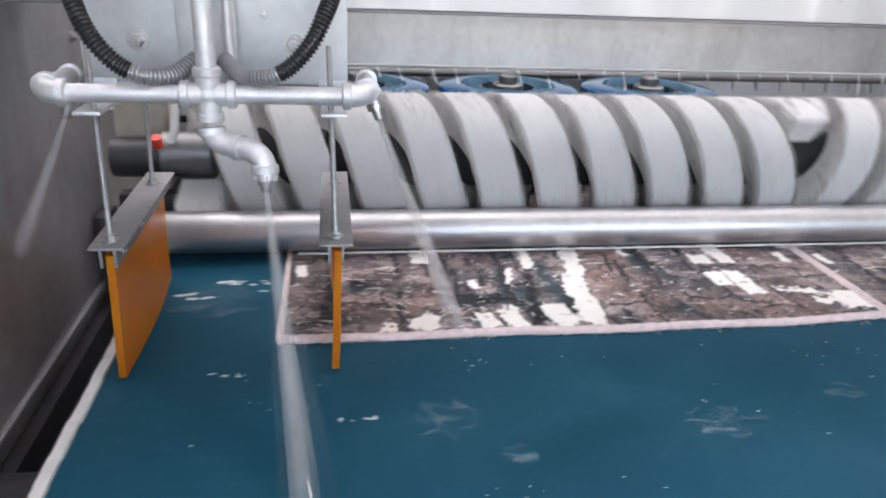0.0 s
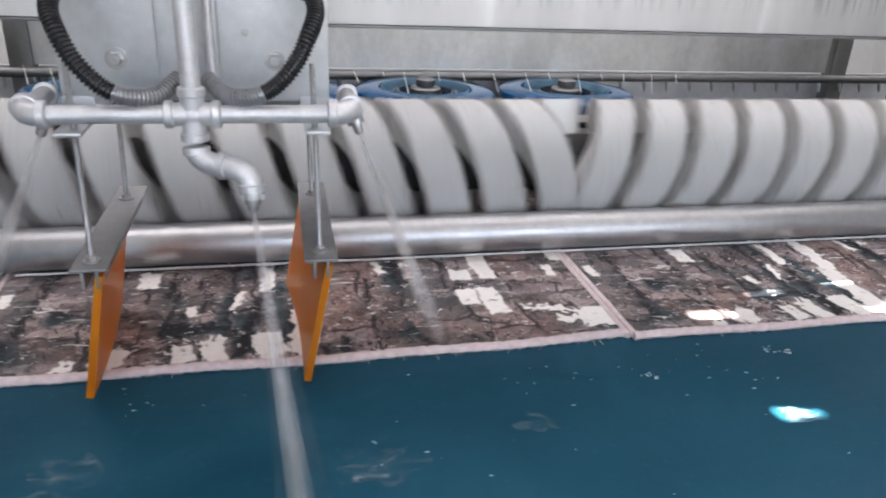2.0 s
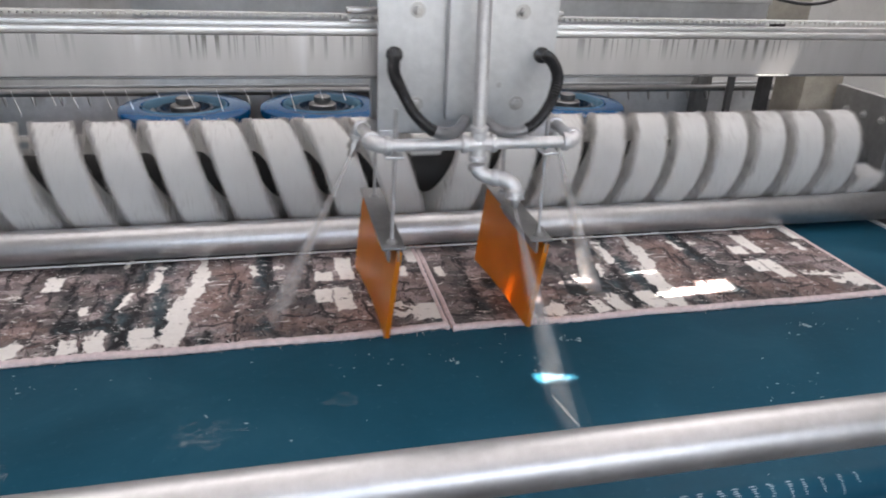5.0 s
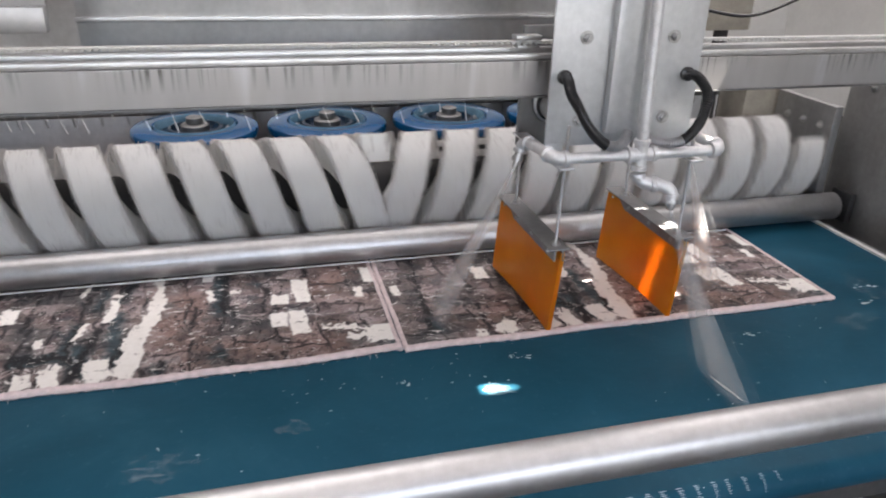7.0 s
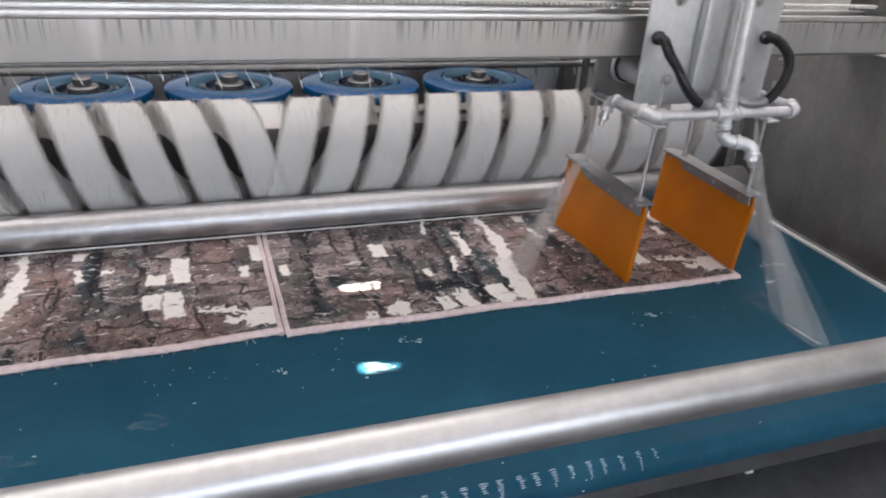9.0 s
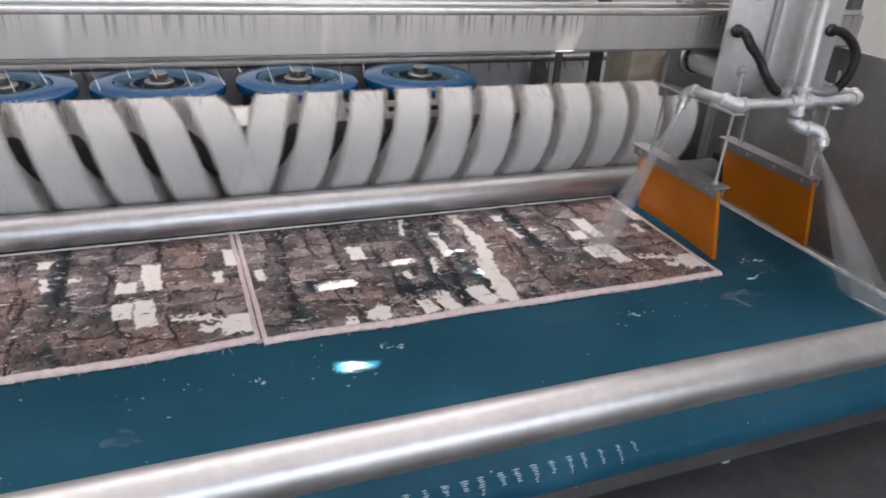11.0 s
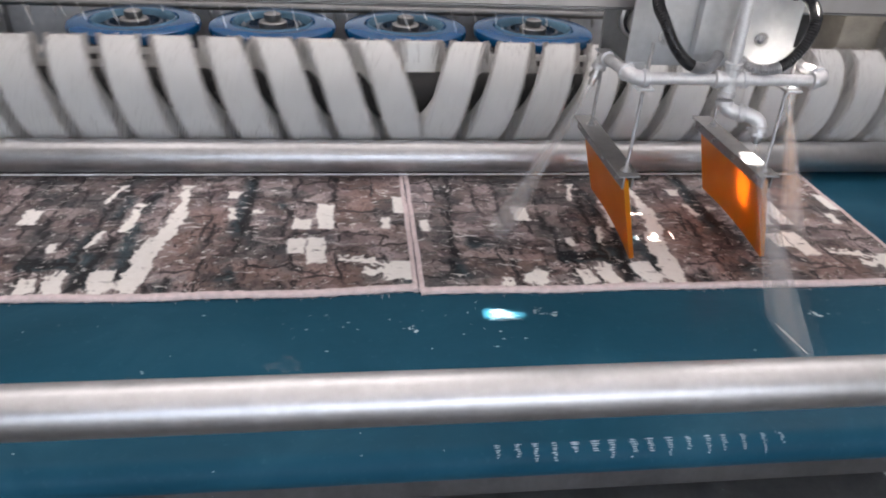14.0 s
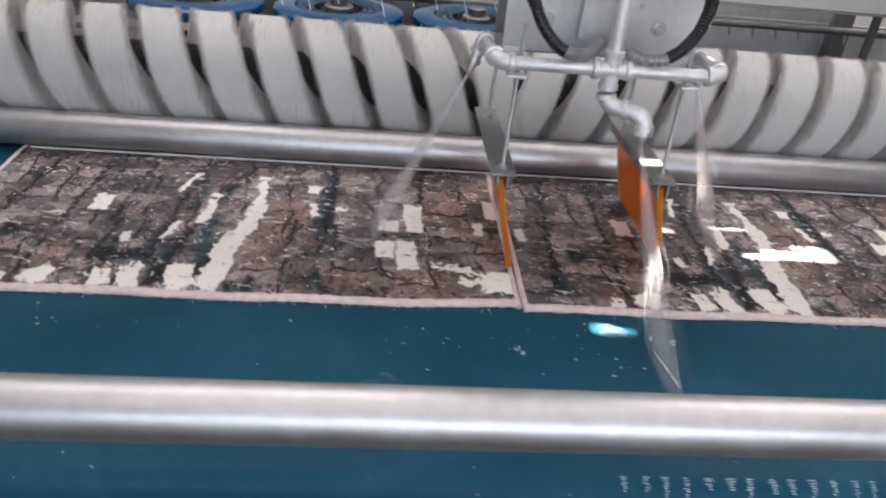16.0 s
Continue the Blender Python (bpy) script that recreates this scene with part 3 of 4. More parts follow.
        part("bed_rail", boxes((x0 if x0 < 0 else x1 - 0.03, x0 + 0.03 if x0 < 0 else x1, -0.6, 1.2, 0.70, 0.76)), DARK_IRON, fr)
    part("slide_bed", boxes((XL + 0.05, XR - 0.05, -0.6, 1.25, 0.80, 0.842)), STEEL_DARK, fr, smooth=False)
    part("toe_bar", boxes((-1.77, 1.85, -0.92, -0.86, 0.04, 0.12), (1.2, 1.85, -0.95, -0.55, 0.28, 0.30), bevel=0.004), STEEL_DARK, fr)
    # cover housings above and behind the beam
    part("hood", boxes((-0.76, 1.14, 0.50, 0.515, 1.52, 2.5), bevel=0.003), HOOD_STEEL, fr, "large stainless hood sheet before the discs")
    part("hood_trim", boxes((-0.76, 1.14, 0.485, 0.499, 1.60, 1.615), bevel=0.003), STEEL, fr)
    for x in (-0.76, 1.125):
        part("hood_side", boxes((x, x + 0.015, 0.516, 1.0, 1.52, 2.5), bevel=0.003), STEEL, fr)
    part("hood", boxes((-1.8, -0.79, 0.34, 0.355, 1.63, 2.5), bevel=0.003), STEEL_BEAM, fr)
    part("hood_trim", boxes((-1.8, -0.79, 0.30, 0.339, 1.60, 1.66), bevel=0.003), STEEL_BEAM, fr)
    part("control_box", boxes((1.3, 1.62, 0.9, 1.15, 1.50, 1.80), bevel=0.01), BEIGE, fr)
    part("cable", pipe(bmesh.new(), smooth_path([(1.16, 0.6, 1.62), (1.35, 0.55, 1.60), (1.6, 0.6, 1.66), (1.85, 0.7, 1.70)], 40), [0.006] * 41, 8), BLACK_HOSE, fr)
    part("strut", boxes((1.23, 1.25, 0.75, 0.77, 1.0, 1.9), (1.52, 1.56, 0.95, 0.99, 0.9, 1.6)), DARK_IRON, fr)
    return fr


frame_and_panels()


def beam():
    b = thing("guide_beam", (0, 0.12, 1.469), "long stainless guide beam with dried water runs", "beam")
    # the sheet's own height runs round its middle, which the runs hang from
    part("face", boxes((-1.80, 1.86, 0.045, 0.052, 1.4693, 1.5564), bevel=0.001), BEAM_FACE, b, "streaked face of the beam", pivot=(0, 0.045, 1.5128), smooth=False)
    part("lower_lip", boxes((-1.80, 1.86, 0.043, 0.20, 1.4635, 1.4685), bevel=0.002), STEEL_DARK, b)
    part("body", boxes((-1.80, 1.86, 0.053, 0.20, 1.469, 1.556)), STEEL_BEAM, b, smooth=False)
    part("guide_rail", boxes((-1.80, 1.86, 0.052, 0.075, 1.5575, 1.572), (-1.80, 1.86, 0.135, 0.16, 1.5575, 1.575), bevel=0.003), STEEL, b, "ground guide rail")
    bm = boxes((-1.80, 1.86, 0.095, 0.115, 1.594, 1.598))
    for k in range(240):
        x = -1.78 + k * 0.015
        box(bm, x, x + 0.008, 0.095, 0.115, 1.589, 1.5945)
    part("toothed_belt", bm, TOOTHED, b, "pale toothed drive belt", smooth=False)
    for x in (-1.80, 1.82):
        part("end_block", boxes((x, x + 0.04, 0.06, 0.2, 1.556, 1.64), bevel=0.004), STEEL_DARK, b)
    return b


beam()


# ---- belt and rollers ----
def conveyor():
    c = thing("conveyor_belt", (0, -0.72, BELT_Z), "wet blue conveyor belt round a steel nose drum", "conveyor belt")
    prof, r, y0 = [], 0.04, -0.71
    prof += [(2.2, BELT_Z)] + [(2.2 - 0.145 * k, BELT_Z) for k in range(1, 20)]
    prof += [(y0 - r * math.sin(a), BELT_Z - r + r * math.cos(a)) for a in (math.pi * k / 16 for k in range(17))]
    prof += [(1.2, BELT_Z - 2 * r), (2.2, BELT_Z - 2 * r)]
    bm = bmesh.new()
    cols = [[bm.verts.new((x, y, z)) for y, z in prof] for x in [XL + (XR - XL) * k / 24 for k in range(25)]]
    for p, q in zip(cols, cols[1:]):
        for k in range(len(prof) - 1):
            bm.faces.new((p[k], p[k + 1], q[k + 1], q[k]))
    bmesh.ops.recalc_face_normals(bm, faces=bm.faces)
    bmesh.ops.solidify(bm, geom=bm.faces[:], thickness=0.004)
    part("belt", bm, BELT, c, "wet blue belt")
    for x0, x1 in ((XL - 0.004, XL + 0.014), (XR - 0.014, XR + 0.004)):
        bm = bmesh.new()
        ys = [-0.70 + 0.03 * k for k in range(60)]
        for ya, yb in zip(ys, ys[1:]):
            j = random.uniform(-0.0015, 0.0015)
            box(bm, x0 + j, x1 + j, ya, yb - 0.0004, BELT_Z - 0.001, BELT_Z + 0.007)
        part("edging", bm, WHITE_EDGE, c, "worn white belt edging", smooth=False)
    part("nose_drum", bar(bmesh.new(), (XL, -0.71, BELT_Z - 0.04), (XR, -0.71, BELT_Z - 0.04), 0.035, 28), STEEL_DARK, c)


conveyor()


def tube_roller(name, x0, x1, y, z, r, label, group):
    t = thing(name, ((x0 + x1) / 2, y, z), label, "roller", group)
    end = 0.02 / (x1 - x0)
    part("shell", rod(bmesh.new(), (x0, y, z), (x1, y, z), [(0, r * 0.94), (end * 0.2, r), (1 - end * 0.2, r), (1, r * 0.94)], 48), TUBE, t, "polished stainless tube")
    for a, b in ((-1.775, x0), (x1, 1.86)):
        part("shaft", bar(bmesh.new(), (a, y, z), (b, y, z), 0.018), ZINC, t)
    for x in (-1.765, 1.82):
        part("bearing_block", boxes((x, x + 0.03, y - 0.05, y + 0.05, z - 0.06, z + 0.06), bevel=0.012), DARK_IRON, t)
    return t


tube_roller("press_roller", -1.69, 1.795, 0.443, 0.9125, 0.0508, "polished steel press roller resting on the carpet", "steel rollers")
tube_roller("guard_roller", -1.74, 1.81, -0.8096, 1.0558, 0.0425, "polished steel guard roller at the belt's front", "steel rollers")

BRUSH_Y, BRUSH_Z, BRUSH_R, PITCH, APEX = 0.632, 1.046, 0.176, 0.153, 0.06


def spiral_brush():
    """A drum with two white spiral ribs a side, which meet in a V near the middle."""
    b = thing("spiral_brush", (APEX, BRUSH_Y, BRUSH_Z), "rotating drum with white spiral ribs and a black core", "brush roller")
    part("core", rod(bmesh.new(), (-1.54, BRUSH_Y, BRUSH_Z), (1.72, BRUSH_Y, BRUSH_Z), [(0, 0.03), (0.012, 0.03), (0.0121, 0.076), (0.979, 0.076), (0.98, 0.03), (1, 0.03)], 40), CORE, b, "wet black drum core")
    lead, w, base, tip = 2 * PITCH, PITCH * 0.765, 0.072, BRUSH_R - 0.005
    prof = [(-0.41, base), (-0.46, 0.12), (-0.5, tip - 0.02), (-0.49, tip - 0.007), (-0.42, tip), (0.42, tip), (0.49, tip - 0.007), (0.5, tip - 0.02), (0.46, 0.12), (0.41, base)]
    ref = 34.0
    for side in (-1, 1):
        reach = APEX + 1.55 if side < 0 else 1.69 - APEX
        for start in range(2):
            bm = bmesh.new()
            n, loops = 260, []
            for k in range(n + 1):
                s = reach * k / n
                x = APEX + side * s
                # rib centres lie half a pitch from the gaps
                xl = x if side < 0 else 2 * APEX - x
                ang = radians(ref - 360 * (xl - (start + 0.5) * PITCH) / lead)
                wob = 0.0035 * noise.noise((x * 9, start * 3.1, side))
                row = []
                for u, r in prof:
                    rr = r + (wob if r > 0.1 else 0)
                    row.append(bm.verts.new((x + u * w + (0.25 * wob if r > 0.1 else 0), BRUSH_Y - rr * math.cos(ang), BRUSH_Z + rr * math.sin(ang))))
                loops.append(row)
            for p, q in zip(loops, loops[1:]):
                for k in range(len(prof) - 1):
                    bm.faces.new((p[k], p[k + 1], q[k + 1], q[k]))
            bm.faces.new(loops[0]), bm.faces.new(loops[-1][::-1])
            rib = part("spiral_rib", bm, PADS, b, "white fibre rib", pivot=(APEX, BRUSH_Y, BRUSH_Z))
            # loose filaments, thickest along the rib's two edges
            rnd = random.Random(7 + start + side)
            points, faces = [], []
            for k in range(9000):
                u = rnd.uniform(-0.5, 0.5) if k % 3 == 0 else rnd.choice((-1, 1)) * rnd.uniform(0.38, 0.5)
                s = rnd.uniform(0, reach)
                x = side * s
                xl = x if side < 0 else -x
                ang = radians(ref - 360 * (xl + APEX - (start + 0.5) * PITCH) / lead) + rnd.gauss(0, 0.035)
                r0, r1 = rnd.uniform(0.1, 0.15), BRUSH_R + rnd.gauss(-0.002, 0.002)
                flare = u * w * rnd.uniform(1.0, 1.1)
                turn = ang + rnd.gauss(0, 0.02)
                c0 = Vector((x + u * w * (0.88 + r0 - 0.07), -r0 * math.cos(ang), r0 * math.sin(ang)))
                c1 = Vector((x + flare, -r1 * math.cos(turn), r1 * math.sin(turn)))
                side_way = Vector((0.0016, 0, 0)), Vector((0, math.sin(ang) * 0.0016, math.cos(ang) * 0.0016))
                n0 = len(points)
                tri = [side_way[0], side_way[1] - side_way[0] * 0.5, -side_way[1] - side_way[0] * 0.5]
                points += [c0 + p for p in tri] + [c1 + p * 0.7 for p in tri]
                faces += [(n0, n0 + 1, n0 + 4, n0 + 3), (n0 + 1, n0 + 2, n0 + 5, n0 + 4), (n0 + 2, n0, n0 + 3, n0 + 5), (n0 + 3, n0 + 4, n0 + 5)]
            me = bpy.data.meshes.new("filament_fringe")
            me.from_pydata(points, [], faces)
            me.materials.append(BRISTLE)
            hair = new("filament_fringe", me)
            hair.parent = rib
            tagged(hair, "loose white filaments", kind="stuff")
    return b


BRUSH = spiral_brush()


def drive_end():
    d = thing("drive_unit", (-1.68, 0.64, 1.04), "grey geared motor at the end of the brush drum", "gear motor")
    part("motor", rod(bmesh.new(), (-1.645, 0.60, 1.066), (-1.515, 0.60, 1.066), [(0, 0.045), (0.04, 0.053), (0.95, 0.053), (1, 0.045)], 32), STEEL_DARK, d)
    part("flange", bar(bmesh.new(), (-1.77, 0.632, 1.046), (-1.60, 0.632, 1.046), 0.05, 28), DARK_IRON, d)
    part("housing", boxes((-1.77, -1.64, 0.66, 0.815, 0.94, 1.22), bevel=0.02), BEIGE, d)
    bm = bmesh.new()
    for k in range(7):
        box(bm, -1.76, -1.55, 0.88 + 0.0, 1.0, 1.18 + 0.018 * k, 1.19 + 0.018 * k, 0.002)
    part("cooling_fins", bm, BEIGE, d, "worn brown fins")
    part("cover_box", boxes((-1.64, -1.50, 0.80, 0.95, 1.18, 1.33), bevel=0.008), STEEL, d)
    part("knob", bar(bmesh.new(), (-1.640, 0.545, 1.098), (-1.640, 0.535, 1.122), 0.013, 16), RED, d, "red knob")
    part("white_hose", pipe(bmesh.new(), smooth_path([(-1.612, 0.55, 1.105), (-1.60, 0.555, 1.14), (-1.60, 0.58, 1.2)], 16), [0.011] * 17, 12), TOOTHED, d)
    part("support", boxes((-1.77, -1.55, 0.62, 0.9, 0.86, 0.95), bevel=0.006), DARK_IRON, d)
    e = thing("bearing_unit", (1.76, 0.64, 1.04), "dark bearing unit at the end of the brush drum", "bearing")
    part("plate", boxes((1.755, 1.79, 0.5, 0.82, 0.86, 1.28), bevel=0.006), STEEL_SIDE, e)
    part("bearing", bar(bmesh.new(), (1.70, 0.632, 1.046), (1.76, 0.632, 1.046), 0.06, 28), STEEL_DARK, e)
    part("box", boxes((1.62, 1.80, 0.84, 1.02, 1.05, 1.34), bevel=0.012), BEIGE, e)
    for k in range(3):
        part("bolt", nut(bmesh.new(), (1.755, 0.56 + 0.09 * k, 1.2), (-1, 0, 0), 0.01, 0.01), ZINC, e)


drive_end()


DISC_Z = 1.158


def scrub_disc():
    """A flat scrubbing head: a blue dished rim, a dark inner ring and a hub on a spindle."""
    y, z = 1.05, DISC_Z
    d = thing("scrubbing_disc", (0, y, z), "wet blue spinning scrubbing disc on a steel spindle", "scrubbing disc", "row of scrubbing discs")
    def turned(rows, seg=56):
        bm = bmesh.new()
        n = len(rows)
        f = (Vector((1, 0, 0)), Vector((0, 1, 0)))
        return rings(bm, [Vector((0, y, z + h)) for _, h in rows], [f] * n, [r for r, _ in rows], seg)

    part("rim", turned([(0.2, -0.03), (0.222, -0.024), (0.226, -0.008), (0.222, 0.004), (0.212, 0.01), (0.165, 0.014), (0.152, 0.014), (0.147, 0.008), (0.144, -0.02)]), BLUE_DISC, d, "glossy blue rim")
    part("lip", turned([(0.1435, -0.02), (0.1435, 0.012), (0.140, 0.018), (0.136, 0.012), (0.134, -0.02)]), DISC_LIP, d, "pale blue inner lip")
    part("inner_ring", turned([(0.1335, -0.026), (0.1335, -0.014), (0.1, -0.012), (0.096, 0.004), (0.085, 0.006), (0.08, -0.01), (0.05, -0.012)]), DISC_INNER, d, "dark wet dish")
    part("hub", turned([(0.05, -0.014), (0.05, 0.012), (0.046, 0.016), (0.028, 0.018), (0.03, 0.022), (0.03, 0.04), (0.022, 0.044)], 28), STEEL_DARK, d, "steel spindle")
    for k in range(6):
        a = math.pi * k / 3
        part("bolt", nut(bmesh.new(), (0.115 * math.cos(a), y + 0.115 * math.sin(a), z - 0.013), (0, 0, 1), 0.007, 0.007), ZINC, d)
    part("bristles", rod(bmesh.new(), (0, y, 0.868), (0, y, z - 0.024), [(0, 0.205), (0.1, 0.212), (1, 0.2)], 48), DARK_IRON, d, "dark bristle ring")
    return d


DISCS = [scrub_disc()]
for k in range(1, 4):
    DISCS.append(copy_thing(DISCS[0], pose(0.48 * k, 1.05, DISC_Z)))


# ---- carpets ----
def carpet(x0, name_label):
    c = thing("carpet", (x0, 0, BELT_Z), name_label, "carpet", "carpets on the belt")
    W, D = 1.33, 2.1

    def pulled(x):
        """One corner at the seam lies a little askew."""
        return 0.02 * max(0, (x - 1.0) / 0.33) ** 2 if x0 < -1 else 0

    bm = bmesh.new()
    nx, ny = 66, 84
    grid = []
    for j in range(ny + 1):
        v = j / ny
        y = D * v
        row = []
        for i in range(nx + 1):
            x = 0.008 + (W - 0.016) * i / nx
            edge = (0.006 * noise.noise((x * 4 + x0, 0.3, 0)) + pulled(x)) * max(0, 1 - y / 0.1)
            h = 0.0095 + 0.0022 * noise.noise((x * 6, y * 6, x0)) + 0.0012 * noise.noise((x * 21, y * 21, x0))
            row.append(bm.verts.new((x0 + x, y + 0.016 + edge, BELT_Z + min(h, 0.0122))))
        grid.append(row)
    for j in range(ny):
        for i in range(nx):
            bm.faces.new((grid[j][i], grid[j][i + 1], grid[j + 1][i + 1], grid[j + 1][i]))
    rim = [e for e in bm.edges if e.is_boundary]
    ext = bmesh.ops.extrude_edge_only(bm, edges=rim)["geom"]
    for v in ext:
        if isinstance(v, bmesh.types.BMVert):
            v.co.z = BELT_Z + 0.0005
    part("surface", bm, CARPET, c, "brown, mauve and cream stone pattern")
    # bound front edge, a little fuzzy and uneven
    bm = bmesh.new()
    path, rad = [], []
    for k in range(181):
        x = W * k / 180
        edge = 0.006 * noise.noise((x * 4 + x0, 0.3, 0)) + pulled(x)
        path.append(Vector((x0 + x, 0.008 + edge + random.uniform(-0.0012, 0.0012), BELT_Z + 0.0062)))
        rad.append(0.0118 + random.uniform(-0.0012, 0.0016))
    pipe(bm, path, rad, 10)
    for v in bm.verts:
        v.co.z = BELT_Z + (v.co.z - BELT_Z) * 0.72 + 0.0012
    part("binding", bm, BINDING, c, "pale pinkish bound edge")
    for xx in (0.004, W - 0.004):
        bm = bmesh.new()
        path = [Vector((x0 + xx + 0.002 * noise.noise((0, k * 0.2, xx)), 0.01 + 0.02 * k, BELT_Z + 0.006)) for k in range(100)]
        pipe(bm, path, [0.0075] * 100, 8)
        part("side_binding", bm, BINDING, c, "pale side edge")
    # wet loose threads along the binding
    bm = bmesh.new()
    for k in range(24):
        x = x0 + random.uniform(0.02, W - 0.02)
        y = random.uniform(-0.004, 0.002)
        rod(bm, (x, y + 0.004, BELT_Z + 0.006), (x + random.uniform(-0.006, 0.006), y - random.uniform(0.004, 0.014), BELT_Z + 0.001), [(0, 0.001), (1, 0.0004)], 5)
    part("threads", bm, BINDING, c, "short loose threads", kind="stuff")
    return c


CARPETS = [carpet(-1.335, "soaked carpet in brown and cream stone pattern on the belt"), carpet(0.003, "soaked stone-pattern carpet butted against its twin")]


# ---- the spray carriage ----
def spray_carriage():
    c = thing("spray_carriage", (0, 0, 1.36), "grey carriage with spray pipes and two squeegees", "spray carriage")
    part("back_plate", boxes((-0.205, 0.205, -0.02, -0.012, 1.352, 1.949), bevel=0.002), PLATE, c, "satin steel carriage plate")
    part("channel", boxes((-0.056, 0.036, -0.05, -0.0205, 1.385, 1.86), bevel=0.012), PLATE, c, "folded cover channel")
    part("rear_plate", boxes((-0.19, 0.2, 0.215, 0.232, 1.285, 1.62), bevel=0.003), STEEL_SIDE, c, "grey rear plate behind the beam")
    part("rear_block", boxes((-0.15, 0.15, -0.012, 0.04, 1.60, 1.72), bevel=0.004), STEEL_DARK, c)
    # two support rollers run beneath the beam, between the plates
    for x in (-0.1, 0.1):
        w = part("support_roller", bar(bmesh.new(), (x, -0.0115, 1.408), (x, 0.196, 1.408), 0.041, 32), PLATE, c, "pale steel support roller")
        part("tyre", rod(bmesh.new(), (x, 0.186, 1.408), (x, 0.198, 1.408), [(0, 0.042), (0.2, 0.047), (0.8, 0.047), (1, 0.042)], 32), BLACK_HOSE, w, "black rubber ring")
        part("flange", rod(bmesh.new(), (x, 0.199, 1.408), (x, 0.2145, 1.408), [(0, 0.05), (0.2, 0.054), (1, 0.054)], 32), STEEL, w)
    for sx in (-1, 1):
        for z in (1.418, 1.622):
            part("nut", nut(bmesh.new(), (sx * 0.119, -0.02, z), (0, -1, 0), 0.011, 0.011), ZINC, c)
        part("belt_clamp", boxes((sx * 0.225 - 0.035, sx * 0.225 + 0.035, 0.085, 0.125, 1.600, 1.612), (sx * 0.225 - 0.03, sx * 0.225 + 0.03, 0.088, 0.122, 1.580, 1.588), bevel=0.002), ZINC, c)
    # block added out of view above the plate to cut off the sun's rays
    part("sun_block", boxes((-0.28, 0.28, -0.3, -0.0, 1.95, 2.45), bevel=0.01), STEEL_SIDE, c, "unseen tall block on the carriage that keeps the sun off")
    part("joint_screw", nut(bmesh.new(), (0.075, -0.02, 1.46), (0, -1, 0), 0.004, 0.004), ZINC, c)
    R, RF = 0.01345, 0.0172
    py, pz = -0.14, 1.358
    # manifold
    for sx in (-1, 1):
        part("manifold_pipe", bar(bmesh.new(), (sx * 0.03, py, pz), (sx * 0.20, py, pz), R, 24), PIPE, c)
        e = part("elbow", elbow(bmesh.new(), (sx * 0.196, py, pz), (sx * 0.232, py, pz), (sx * 0.232, py + 0.036, pz + 0.004), RF, 0.012), PIPE, c)
        part("stub_pipe", bar(bmesh.new(), (sx * 0.232, py + 0.03, pz + 0.004), (sx * 0.237, 0.022, pz - 0.002), R, 20), PIPE, c)
        part("elbow", elbow(bmesh.new(), (sx * 0.237, 0.010, pz - 0.002), (sx * 0.239, 0.042, pz - 0.003), (sx * 0.248, 0.040, pz - 0.034), RF * 0.92, 0.009), PIPE, c)
        tip = (sx * 0.262, 0.035, pz - 0.076)
        part("side_nozzle", rod(bmesh.new(), (sx * 0.247, 0.040, pz - 0.030), tip, [(0, 0.012), (0.35, 0.012), (0.36, 0.015), (0.6, 0.015), (0.62, 0.009), (0.95, 0.008), (1, 0.005)], 18), ZINC, c, "small spray nozzle")
    bm = bmesh.new()
    bar(bm, (-0.036, py, pz), (0.036, py, pz), RF, 24)
    bar(bm, (0, py, pz - 0.036), (0, py, pz + 0.036), RF, 24)
    for a, b in (((-0.04, py, pz), (-0.026, py, pz)), ((0.026, py, pz), (0.04, py, pz)), ((0, py, pz - 0.04), (0, py, pz - 0.026)), ((0, py, pz + 0.026), (0, py, pz + 0.04))):
        rod(bm, a, b, [(0, RF * 1.02), (0.15, RF * 1.18), (0.85, RF * 1.18), (1, RF * 1.02)], 24)
    bmesh.ops.create_icosphere(bm, subdivisions=3, radius=RF * 1.12, matrix=pose(0, py, pz))
    part("cross_fitting", bm, PIPE, c, "cast pipe cross")
    part("riser_pipe", bar(bmesh.new(), (0, py, pz + 0.03), (-0.004, py + 0.02, 1.90), R * 1.06, 24), PIPE, c)
    part("thin_riser", bar(bmesh.new(), (0.026, -0.075, 1.40), (0.022, -0.07, 1.90), 0.0075, 16), PIPE, c)
    # dropper with the fan nozzle
    part("dropper", elbow(bmesh.new(), (0, py, pz - 0.05), (0.002, py - 0.004, 1.283), (0.042, py - 0.018, 1.284), RF, 0.011), PIPE, c)
    part("elbow", elbow(bmesh.new(), (0.036, py - 0.016, 1.284), (0.079, py - 0.036, 1.285), (0.079, py - 0.040, 1.252), RF, 0.011), PIPE, c)
    noz = part("fan_nozzle", rod(bmesh.new(), (0.079, py - 0.040, 1.256), (0.079, py - 0.045, 1.222), [(0, 0.017), (0.18, 0.0185), (0.45, 0.0185), (0.48, 0.013), (0.7, 0.012), (0.72, 0.009), (1, 0.0075)], 20), ZINC, c, "brass-grey fan nozzle")
    part("lock_nut", rod(bmesh.new(), (0.079, py - 0.041, 1.249), (0.079, py - 0.042, 1.241), [(0, 0.021), (1, 0.021)], 6), PIPE, noz)
    # corrugated hoses
    for sx in (-1, 1):
        pts = smooth_path([(sx * 0.170, -0.015, 1.528), (sx * 0.176, -0.06, 1.528), (sx * 0.182, -0.10, 1.503), (sx * 0.171, -0.128, 1.474), (sx * 0.150, -0.143, 1.434),
                           (sx * 0.118, -0.150, 1.400), (sx * 0.085, -0.148, 1.385), (sx * 0.048, -0.128, 1.384), (sx * 0.020, -0.10, 1.402)], 240)
